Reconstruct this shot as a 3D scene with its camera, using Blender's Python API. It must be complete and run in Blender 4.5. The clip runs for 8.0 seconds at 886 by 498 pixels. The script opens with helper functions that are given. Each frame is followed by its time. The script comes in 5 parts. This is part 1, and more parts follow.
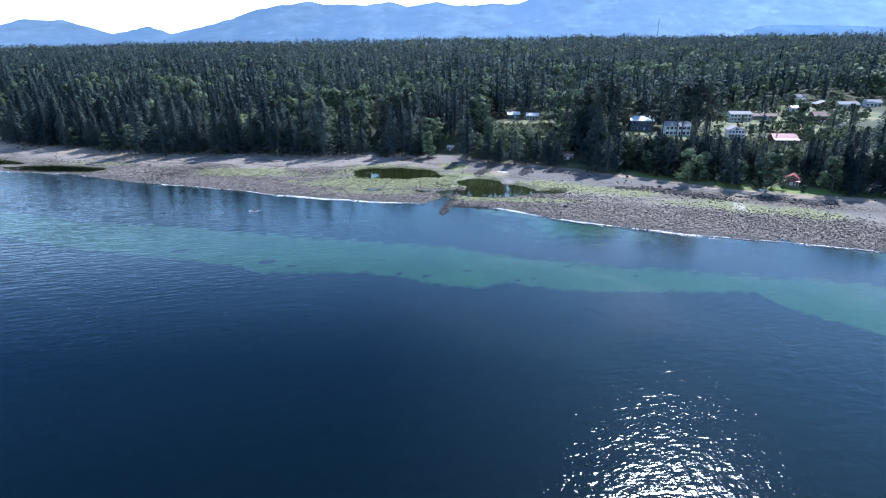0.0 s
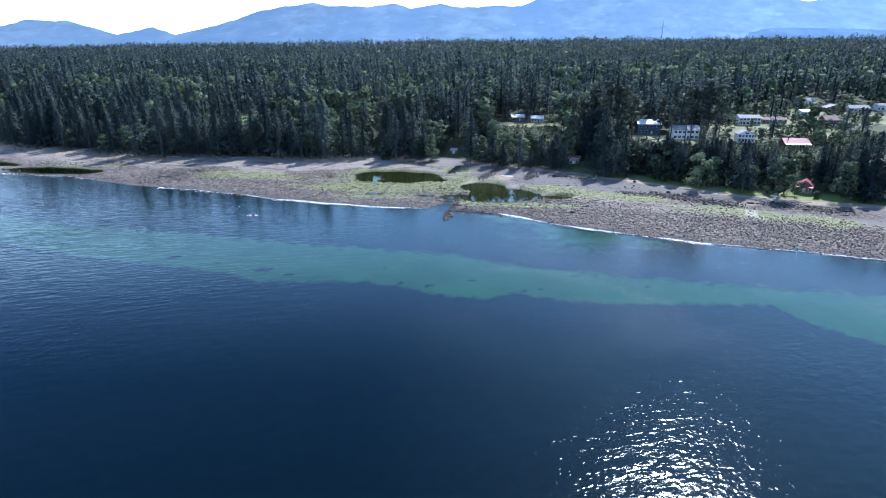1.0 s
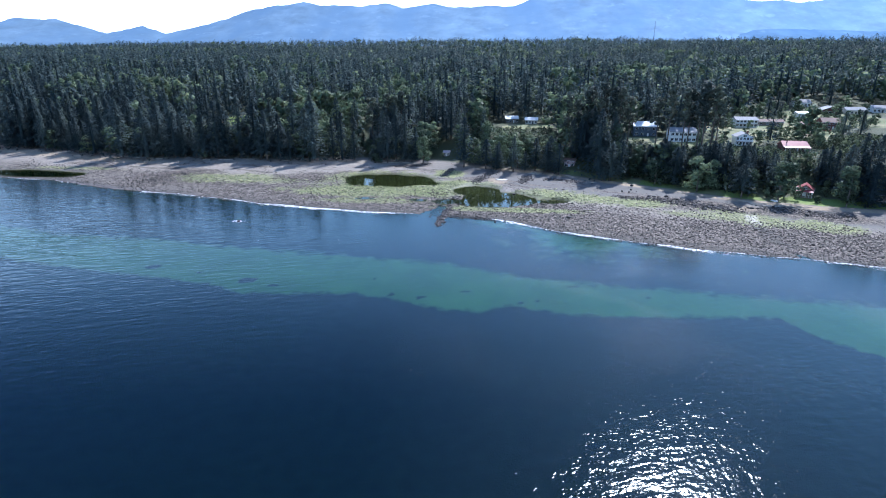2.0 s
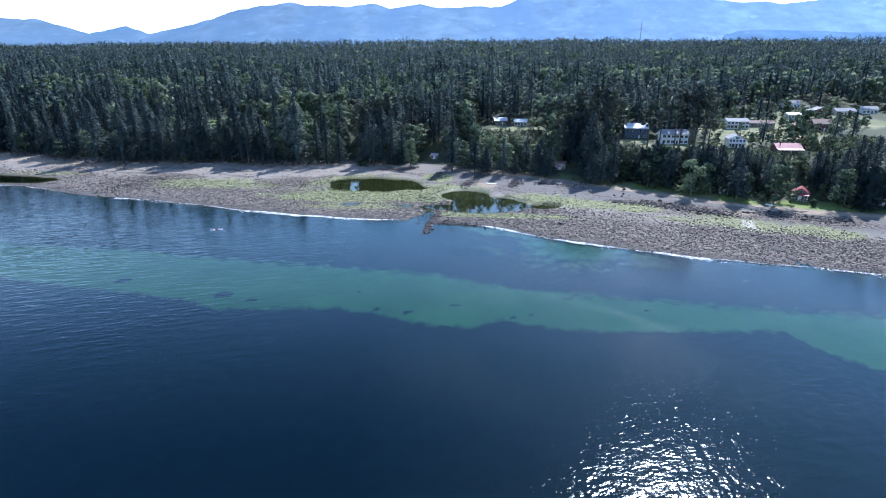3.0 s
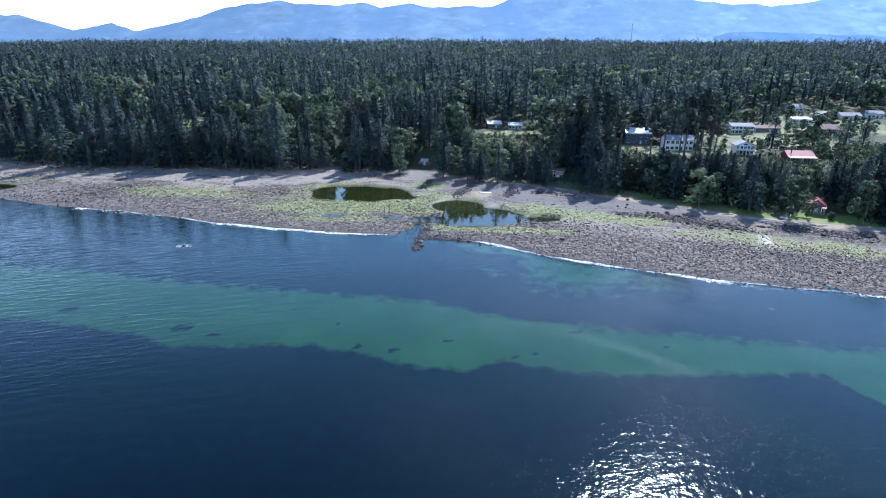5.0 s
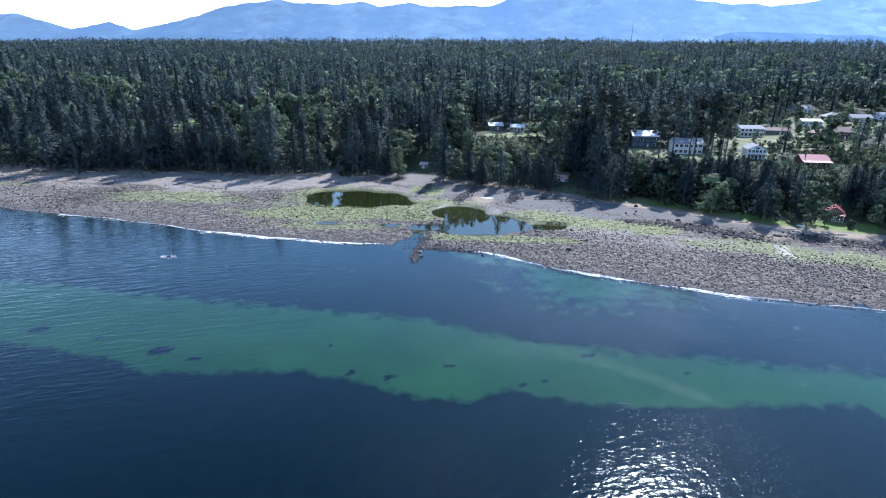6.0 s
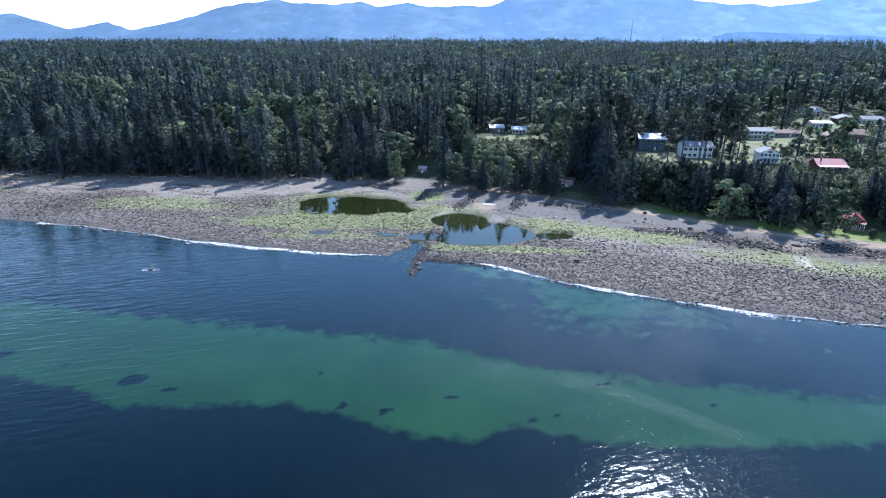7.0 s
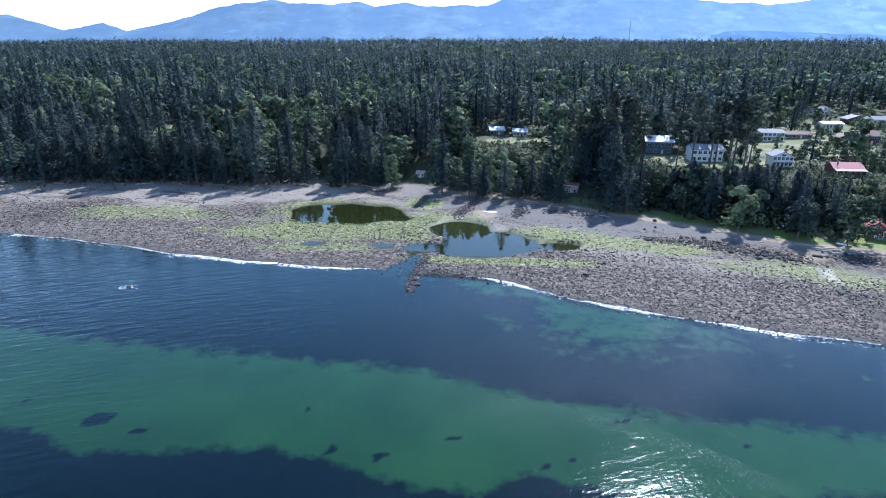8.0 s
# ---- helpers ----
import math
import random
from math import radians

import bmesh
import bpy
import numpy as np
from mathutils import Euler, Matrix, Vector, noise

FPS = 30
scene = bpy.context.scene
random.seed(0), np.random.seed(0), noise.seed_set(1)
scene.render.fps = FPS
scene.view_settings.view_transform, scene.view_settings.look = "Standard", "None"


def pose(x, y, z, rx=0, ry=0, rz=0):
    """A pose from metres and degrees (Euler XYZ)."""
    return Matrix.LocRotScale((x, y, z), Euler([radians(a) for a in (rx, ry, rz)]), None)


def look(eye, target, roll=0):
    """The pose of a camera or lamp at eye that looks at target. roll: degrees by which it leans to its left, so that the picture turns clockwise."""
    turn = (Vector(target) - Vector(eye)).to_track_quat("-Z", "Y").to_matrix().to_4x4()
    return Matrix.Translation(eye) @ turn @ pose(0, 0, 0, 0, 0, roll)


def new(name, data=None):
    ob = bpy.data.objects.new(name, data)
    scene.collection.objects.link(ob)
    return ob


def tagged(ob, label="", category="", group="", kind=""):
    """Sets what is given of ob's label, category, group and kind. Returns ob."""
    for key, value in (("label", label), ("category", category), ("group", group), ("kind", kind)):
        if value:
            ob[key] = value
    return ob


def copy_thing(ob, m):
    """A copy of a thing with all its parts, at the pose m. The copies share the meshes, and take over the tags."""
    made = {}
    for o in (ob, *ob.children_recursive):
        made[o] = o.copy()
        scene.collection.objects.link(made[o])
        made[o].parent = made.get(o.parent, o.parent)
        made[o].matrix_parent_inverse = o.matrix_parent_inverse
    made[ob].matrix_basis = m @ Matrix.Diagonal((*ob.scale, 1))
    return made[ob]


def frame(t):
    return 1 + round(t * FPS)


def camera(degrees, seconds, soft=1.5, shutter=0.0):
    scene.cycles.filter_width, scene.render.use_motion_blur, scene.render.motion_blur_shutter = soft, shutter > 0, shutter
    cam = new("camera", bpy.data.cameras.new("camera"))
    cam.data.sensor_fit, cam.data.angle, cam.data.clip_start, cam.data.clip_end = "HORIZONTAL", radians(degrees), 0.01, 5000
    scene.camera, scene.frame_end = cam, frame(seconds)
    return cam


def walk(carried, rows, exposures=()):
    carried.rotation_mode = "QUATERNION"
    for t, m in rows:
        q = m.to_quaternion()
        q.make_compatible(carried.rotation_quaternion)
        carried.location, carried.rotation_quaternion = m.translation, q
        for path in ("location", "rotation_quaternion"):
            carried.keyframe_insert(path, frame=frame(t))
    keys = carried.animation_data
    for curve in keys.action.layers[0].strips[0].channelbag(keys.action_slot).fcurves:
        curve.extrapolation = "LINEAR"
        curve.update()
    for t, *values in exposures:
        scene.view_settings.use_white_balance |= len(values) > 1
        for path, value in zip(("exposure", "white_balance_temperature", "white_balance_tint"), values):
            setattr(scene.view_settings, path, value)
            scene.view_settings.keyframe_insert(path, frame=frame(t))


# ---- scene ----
cam = camera(76.7, 8.0, soft=1.0)
PATH = [
    (0, (0.668, -4.18, 65.28), (0.656, -2.292, 64.621), -0.0),
    (0.5, (0.355, -0.846, 65.114), (0.335, 1.043, 64.459), 0.1),
    (1, (0.308, 2.794, 65.153), (0.288, 4.684, 64.499), 0.2),
    (2.5, (0.429, 15.459, 65.377), (0.454, 17.349, 64.723), 0.4),
    (3, (0.539, 20.169, 65.363), (0.585, 22.059, 64.711), 0.4),
    (3.5, (0.486, 24.992, 65.336), (0.553, 26.882, 64.685), 0.5),
    (4, (0.461, 30.033, 65.306), (0.536, 31.923, 64.656), 0.5),
    (4.5, (0.651, 35.424, 65.302), (0.729, 37.313, 64.651), 0.7),
    (6, (0.766, 52.802, 65.324), (0.85, 54.691, 64.67), 0.9),
    (6.5, (0.7, 58.892, 65.194), (0.788, 60.78, 64.542), 0.9),
    (7, (0.759, 65.066, 65.165), (0.848, 66.954, 64.512), 0.9),
    (7.5, (0.78, 71.384, 65.3), (0.873, 73.272, 64.647), 0.8),
    (8, (0.877, 77.832, 65.33), (0.972, 79.72, 64.676), 0.7),
]
walk(cam, [(t, look(eye, target, roll)) for t, eye, target, roll in PATH],
     exposures=((0, 0.89, 5340, 14), (8, 0.89, 5340, 14)))

# ---- world, sun and exposure ----
SUN_ELEVATION, SUN_AZIMUTH = 46.8, 29.0
world = bpy.data.worlds.new("world")
scene.world = world
world.use_nodes = True
wt = world.node_tree
for n in list(wt.nodes):
    wt.nodes.remove(n)


def wnode(kind, **values):
    n = wt.nodes.new(kind)
    for k, v in values.items():
        n.inputs[k].default_value = v
    return n


sky = wt.nodes.new("ShaderNodeTexSky")
sky.sky_type = "NISHITA"
sky.sun_disc = False
sky.sun_elevation, sky.sun_rotation = radians(SUN_ELEVATION), radians(SUN_AZIMUTH)
sky.air_density, sky.dust_density, sky.ozone_density = 1.35, 0.1, 3.2
coords = wt.nodes.new("ShaderNodeTexCoord")
axes = wt.nodes.new("ShaderNodeSeparateXYZ")
wt.links.new(coords.outputs["Generated"], axes.inputs[0])
low = wt.nodes.new("ShaderNodeMapRange")
low.interpolation_type = "SMOOTHSTEP"
wt.links.new(axes.outputs[2], low.inputs[0])
for i, v in enumerate((0.03, 0.13, 1.0, 0.0)):
    low.inputs[i + 1].default_value = v
puffs = wnode("ShaderNodeTexNoise", Scale=3.0, Detail=6.0, Roughness=0.6)
wt.links.new(coords.outputs["Generated"], puffs.inputs["Vector"])
thin = wt.nodes.new("ShaderNodeMapRange")
wt.links.new(puffs.outputs[0], thin.inputs[0])
for i, v in enumerate((0.35, 0.70, 0.45, 1.0)):
    thin.inputs[i + 1].default_value = v
cover = wt.nodes.new("ShaderNodeMath")
cover.operation = "MULTIPLY"
wt.links.new(low.outputs[0], cover.inputs[0])
wt.links.new(thin.outputs[0], cover.inputs[1])
# higher bluish cloud bank to the left, added out of view to brighten the water
bank = []
for socket, row in ((2, (0.08, 0.33, 1.0, 0.0)), (0, (-0.72, -0.05, 1.0, 0.0))):
    n = wt.nodes.new("ShaderNodeMapRange")
    n.interpolation_type = "SMOOTHSTEP"
    wt.links.new(axes.outputs[socket], n.inputs[0])
    for i, v in enumerate(row):
        n.inputs[i + 1].default_value = v
    bank.append(n)
both = wt.nodes.new("ShaderNodeMath")
both.operation = "MULTIPLY"
for i, n in enumerate(bank):
    wt.links.new(n.outputs[0], both.inputs[i])
broken = wt.nodes.new("ShaderNodeMath")
broken.operation = "MULTIPLY"
wt.links.new(both.outputs[0], broken.inputs[0])
wt.links.new(thin.outputs[0], broken.inputs[1])
veil = wt.nodes.new("ShaderNodeMix")
veil.data_type = "RGBA"
wt.links.new(broken.outputs[0], veil.inputs[0])
wt.links.new(sky.outputs[0], veil.inputs[6])
veil.inputs[7].default_value = (7.4, 10.2, 13.6, 1)
cloud = wt.nodes.new("ShaderNodeMix")
cloud.data_type = "RGBA"
wt.links.new(cover.outputs[0], cloud.inputs[0])
wt.links.new(veil.outputs[2], cloud.inputs[6])
cloud.inputs[7].default_value = (9.0, 9.6, 10.2, 1)
back = wnode("ShaderNodeBackground", Strength=0.13)
wt.links.new(cloud.outputs[2], back.inputs["Color"])
wout = wt.nodes.new("ShaderNodeOutputWorld")
wt.links.new(back.outputs[0], wout.inputs[0])

sun = new("sun", bpy.data.lights.new("sun", "SUN"))
sun.data.energy, sun.data.angle, sun.data.color = 4.7, radians(0.53), (1.0, 0.93, 0.83)
sa, se = radians(SUN_AZIMUTH), radians(SUN_ELEVATION)
sun.matrix_world = look((math.sin(sa) * math.cos(se) * 300, math.cos(sa) * math.cos(se) * 300, math.sin(se) * 300), (0, 0, 0))

# ---- plan of the shore ----
rng = np.random.default_rng(7)
WATERLINE = ((-3000, 1700), (-600, 470), (-400, 385), (-261, 320), (-213, 311), (-187, 299), (-158, 288), (-133, 282), (-109, 273), (-84, 263.5),
             (-62, 257), (-36, 250), (-13, 246), (0, 243), (18, 240), (30, 235), (46, 221), (58, 216), (71, 210), (89, 202),
             (116, 194), (154, 181), (400, 100), (3000, -900))
BACKSHORE = ((-3000, 1800), (-600, 525), (-339, 422), (-281, 400), (-230, 382), (-185, 370), (-146, 367), (-99, 366), (-38, 362), (-9, 357),
             (36, 334), (68, 317), (83, 304), (107, 287), (121, 275), (140, 262), (162, 251), (198, 242), (400, 160), (3000, -840))
WEED_EDGE = ((-600, 400), (-300, 255), (-171, 199), (-140, 186), (-116, 179), (-95, 174), (-70, 167), (-58, 161), (-42, 160), (-26, 161),
             (-7, 154), (1, 150), (12, 149), (18, 153), (25, 151), (35, 147), (60, 146), (90, 146), (95, 133), (110, 119), (200, 70))
SHOAL_EDGE = ((-600, 430), (-300, 275), (-148, 216), (-110, 211), (-78, 202), (-44, 195), (-15, 189), (4, 185), (16, 179), (31, 172),
              (56, 167), (87, 160), (122, 154), (200, 125))


def along(knots, x):
    return np.interp(x, [k[0] for k in knots], [k[1] for k in knots])


def lattice(i, j, seed):
    h = np.sin(i * 127.1 + j * 311.7 + seed * 74.7) * 43758.5453
    return h - np.floor(h)


def vnoise(x, y, size, seed=0, octaves=1):
    """Smooth random values from 0 to 1 over the plan; size is the width of the largest lumps in metres."""
    total, weight, amp = 0.0, 0.0, 1.0
    for o in range(octaves):
        a, b = x / size, y / size
        i, j = np.floor(a), np.floor(b)
        u, v = a - i, b - j
        u, v = u * u * (3 - 2 * u), v * v * (3 - 2 * v)
        s = seed + 13 * o
        low_row = lattice(i, j, s) * (1 - u) + lattice(i + 1, j, s) * u
        high_row = lattice(i, j + 1, s) * (1 - u) + lattice(i + 1, j + 1, s) * u
        total = total + amp * (low_row * (1 - v) + high_row * v)
        weight, amp, size = weight + amp, amp * 0.5, size * 0.5
    return total / weight


def smooth(a, b, v):
    t = np.clip((v - a) / (b - a), 0, 1)
    return t * t * (3 - 2 * t)


def oval(x, y, cx, cy, rx, ry, turn=0.0, rough=0.25, seed=1):
    """1 in the middle of an uneven oval, 0 at its rim, negative outside."""
    c, s = math.cos(radians(turn)), math.sin(radians(turn))
    a, b = (x - cx) * c + (y - cy) * s, -(x - cx) * s + (y - cy) * c
    return 1 - np.sqrt((a / rx) ** 2 + (b / ry) ** 2) + rough * (vnoise(x, y, 9, seed, 2) - 0.5)


POND_A, POND_B, POND_C = 1.30, 0.72, 0.35


def pond_depth(x, y):
    """How far the ground of each tidal pond lies under its level, as three masks."""
    a = np.maximum(oval(x, y, -28, 310, 27, 16, -6, 0.3, 3), oval(x, y, -8, 303, 8, 5, -30, 0.2, 4))
    b = np.maximum(oval(x, y, 27, 270, 20, 15, 12, 0.35, 5), oval(x, y, 18, 288, 13, 13, 30, 0.3, 6))
    b = np.maximum(b, np.maximum(oval(x, y, -11, 268, 4.2, 2.4, -10, 0.3, 7), oval(x, y, 3, 266, 7, 4.5, 0, 0.3, 8)))
    b = np.maximum(b, np.maximum(oval(x, y, -36, 271, 5, 2.2, 0, 0.3, 9), oval(x, y, 52, 266, 9, 5, 0, 0.4, 10)))
    c = np.maximum(oval(x, y, -232, 327, 33, 9, -8, 0.3, 11), oval(x, y, -290, 350, 30, 8, -20, 0.3, 12))
    return a, b, c


def rill_x(y):
    return 132.5 - 5.5 * smooth(248, 224, y) - 1.5 * smooth(224, 200, y) + 0.5 * np.sin(y * 0.5)


def spit(x, y):
    """1 along the crest of the low stony spit beside the creek mouth, 0 off it."""
    off = np.abs(x - (-1.2 + 5.0 * smooth(228, 257, y)) + 1.2 * (vnoise(x, y, 3, 26, 2) - 0.5))
    return np.clip(1 - off / 2.8, 0, 1) * smooth(225, 231, y) * smooth(262, 256, y)


def ground_height(x, y):
    w = along(WATERLINE, x) + 2.4 * (vnoise(x, y, 14, 21, 2) - 0.5)
    b = along(BACKSHORE, x)
    d, e = y - w, y - b
    u = np.clip(d / np.maximum(b - w, 5), 0, 1)
    z = 3.1 * u + 0.35 * u * (vnoise(x, y, 7, 22, 3) - 0.5)
    z = z - np.clip(-d, 0, 100) * 0.028 - np.clip(-d - 100, 0, 180) * 0.06
    pa, pb, pc = pond_depth(x, y)
    for mask, level in ((pa, POND_A), (pb, POND_B), (pc, POND_C)):
        k = smooth(-0.10, 0.12, mask)
        z = np.where(z > -0.5, z * (1 - k) + np.minimum(z, level - 0.10 - 0.55 * smooth(0, 0.7, mask)) * k, z)
    rim = (smooth(-0.5, -0.1, pb) * (1 - smooth(-0.1, 0.0, pb))) * 0.12
    z = z + np.where((z > 0) & (z < 1.2), rim, 0)
    creek = np.abs(x - (0.6 - 4.6 * smooth(260, 244, y) - 2.0 * smooth(244, 230, y) + 0.5 * np.sin(y * 0.45)))
    half = 1.4 + 3.0 * smooth(262, 244, y)
    bank = -0.16 + 0.5 * smooth(258, 267, y) + 0.30 * np.clip(creek - half, 0, 30)
    z = np.where((y < 268) & (y > 225), np.minimum(z, bank), z)
    z = np.where(y < 262, np.maximum(z, 0.42 * spit(x, y) - 0.20), z)
    rill = np.abs(x - rill_x(y))
    z = np.where((y < 250) & (y > 190) & (z > 0), np.minimum(z, z - 0.25 * np.clip(1 - rill / 2.2, 0, 1)), z)
    # the bluff and the wooded land that climbs behind it
    width = 45 + 40 * smooth(20, -120, x)
    rise = 14.5 * smooth(9, width + 9, e) + 0.0375 * np.clip(e - 60, 0, 2300) - 0.02 * np.clip(e - 2400, 0, 3000)
    lumps = (vnoise(x, y, 260, 31, 3) - 0.5) * np.clip(e - 150, 0, 1400) * 0.016
    return np.where(e > 0, 3.1 + rise + lumps + 0.5 * (vnoise(x, y, 12, 24, 2) - 0.5) * smooth(0, 20, e), z)


def lines(*runs):
    """Grid lines from runs of (start, end, first step, growth)."""
    out = []
    for a, b, step, growth in runs:
        v = a
        while v < b:
            out.append(v)
            v += step
            step *= growth
        out.append(b)
    return np.unique(np.round(out, 3))


GX = lines((-270, 215, 1.6, 1.0), (215, 4900, 2.0, 1.12))
GX = np.unique(np.concatenate([GX, -lines((270, 4900, 2.0, 1.12))]))
GY = lines((118, 345, 1.3, 1.0), (345, 430, 2.6, 1.0), (430, 4800, 4.0, 1.05))
GY = np.unique(np.concatenate([GY, 118 - lines((0, 1600, 2.0, 1.12))]))


# ---- meshes ----
def raw_mesh(name, verts, faces, material=None, smooth_shade=False, values=None, lean=None):
    """A mesh from arrays: verts (n, 3), faces (m, 3 or 4); values: named numbers for each vertex; lean: the way its foliage faces."""
    verts, faces = np.asarray(verts, np.float32), np.asarray(faces, np.int32)
    me = bpy.data.meshes.new(name)
    k = faces.shape[1]
    me.vertices.add(len(verts))
    me.vertices.foreach_set("co", verts.ravel())
    me.loops.add(faces.size)
    me.loops.foreach_set("vertex_index", faces.ravel())
    me.polygons.add(len(faces))
    me.polygons.foreach_set("loop_start", np.arange(0, faces.size, k, dtype=np.int32))
    me.polygons.foreach_set("loop_total", np.full(len(faces), k, np.int32))
    me.polygons.foreach_set("use_smooth", np.full(len(faces), smooth_shade))
    for key, v in (values or {}).items():
        at = me.attributes.new(key, "FLOAT", "POINT")
        at.data.foreach_set("value", np.asarray(v, np.float32))
    if lean is not None:
        at = me.attributes.new("lean", "FLOAT_VECTOR", "POINT")
        at.data.foreach_set("vector", np.asarray(lean, np.float32).ravel())
    me.update(calc_edges=True)
    if material:
        me.materials.append(material)
    return me


def part(name, bm, material, parent=None, label=""):
    """Links a bmesh as one mesh object under a thing or a part."""
    me = bpy.data.meshes.new(name)
    bm.to_mesh(me)
    bm.free()
    me.materials.append(material)
    ob = new(name, me)
    ob.parent = parent
    return tagged(ob, label)


def sheet(name, xs, ys, zs, material, values=None):
    nx, ny = len(xs), len(ys)
    X, Y = np.meshgrid(xs, ys)
    idx = np.arange(nx * ny).reshape(ny, nx)
    faces = np.stack([idx[:-1, :-1], idx[:-1, 1:], idx[1:, 1:], idx[1:, :-1]], -1).reshape(-1, 4)
    return raw_mesh(name, np.stack([X, Y, zs], -1).reshape(-1, 3), faces, material, True, values)


# ---- materials ----
class Nodes:
    """Short spellings for building a node material."""

    def __init__(self, name):
        self.mat = bpy.data.materials.new(name)
        self.mat.use_nodes = True
        self.t = self.mat.node_tree
        for n in list(self.t.nodes):
            self.t.nodes.remove(n)
        self.out = self.t.nodes.new("ShaderNodeOutputMaterial")

    def put(self, socket, value):
        if isinstance(value, bpy.types.NodeSocket):
            self.t.links.new(value, socket)
        elif isinstance(value, tuple) and len(value) == 3 and socket.type == "RGBA":
            socket.default_value = (*value, 1)
        else:
            socket.default_value = value

    def node(self, kind, *outs, **ins):
        n = self.t.nodes.new(kind)
        for k, v in ins.items():
            self.put(n.inputs[k.replace("_", " ")], v)
        return n

    def place(self):
        return self.t.nodes.new("ShaderNodeNewGeometry").outputs["Position"]

    def local(self):
        return self.t.nodes.new("ShaderNodeTexCoord").outputs["Object"]

    def scaled(self, vector, scale, turn=0.0):
        if turn:
            n = self.t.nodes.new("ShaderNodeMapping")
            self.put(n.inputs["Vector"], vector)
            n.inputs["Rotation"].default_value = (0, 0, radians(turn))
            vector = n.outputs[0]
        n = self.t.nodes.new("ShaderNodeMapping")
        self.put(n.inputs["Vector"], vector)
        n.inputs["Scale"].default_value = scale
        return n.outputs[0]

    def noise(self, vector, scale, detail=3.0, rough=0.55, distortion=0.0):
        return self.node("ShaderNodeTexNoise", Vector=vector, Scale=scale, Detail=detail, Roughness=rough, Distortion=distortion).outputs[0]

    def cells(self, vector, scale, out="Distance", feature="F1"):
        n = self.t.nodes.new("ShaderNodeTexVoronoi")
        n.feature = feature
        self.put(n.inputs["Vector"], vector)
        n.inputs["Scale"].default_value = scale
        return n.outputs[out]

    def math(self, op, a, b=0.0, clamp=False):
        n = self.t.nodes.new("ShaderNodeMath")
        n.operation, n.use_clamp = op, clamp
        self.put(n.inputs[0], a)
        self.put(n.inputs[1], b)
        return n.outputs[0]

    def span(self, v, a, b, c=0.0, d=1.0):
        n = self.t.nodes.new("ShaderNodeMapRange")
        for i, x in enumerate((v, a, b, c, d)):
            self.put(n.inputs[i], x)
        return n.outputs[0]

    def mix(self, f, a, b, blend="MIX"):
        n = self.t.nodes.new("ShaderNodeMix")
        n.data_type, n.blend_type = "RGBA", blend
        self.put(n.inputs[0], f)
        self.put(n.inputs[6], a)
        self.put(n.inputs[7], b)
        return n.outputs[2]

    def value(self, name):
        n = self.t.nodes.new("ShaderNodeAttribute")
        n.attribute_name = name
        return n.outputs["Fac"]

    def bump(self, height, strength=0.5, distance=0.1, normal=None):
        n = self.node("ShaderNodeBump", Height=height, Strength=strength, Distance=distance)
        if normal is not None:
            self.put(n.inputs["Normal"], normal)
        return n.outputs[0]

    def paint(self, colour, rough=0.8, normal=None, metal=0.0, specular=0.5):
        n = self.node("ShaderNodeBsdfPrincipled", Base_Color=colour, Roughness=rough, Metallic=metal)
        n.inputs["Specular IOR Level"].default_value = specular
        if normal is not None:
            self.put(n.inputs["Normal"], normal)
        return n.outputs[0]

    def blend(self, f, a, b):
        n = self.t.nodes.new("ShaderNodeMixShader")
        for i, x in enumerate((f, a, b)):
            self.put(n.inputs[i], x)
        return n.outputs[0]

    def done(self, shader):
        self.t.links.new(shader, self.out.inputs["Surface"])
        return self.mat


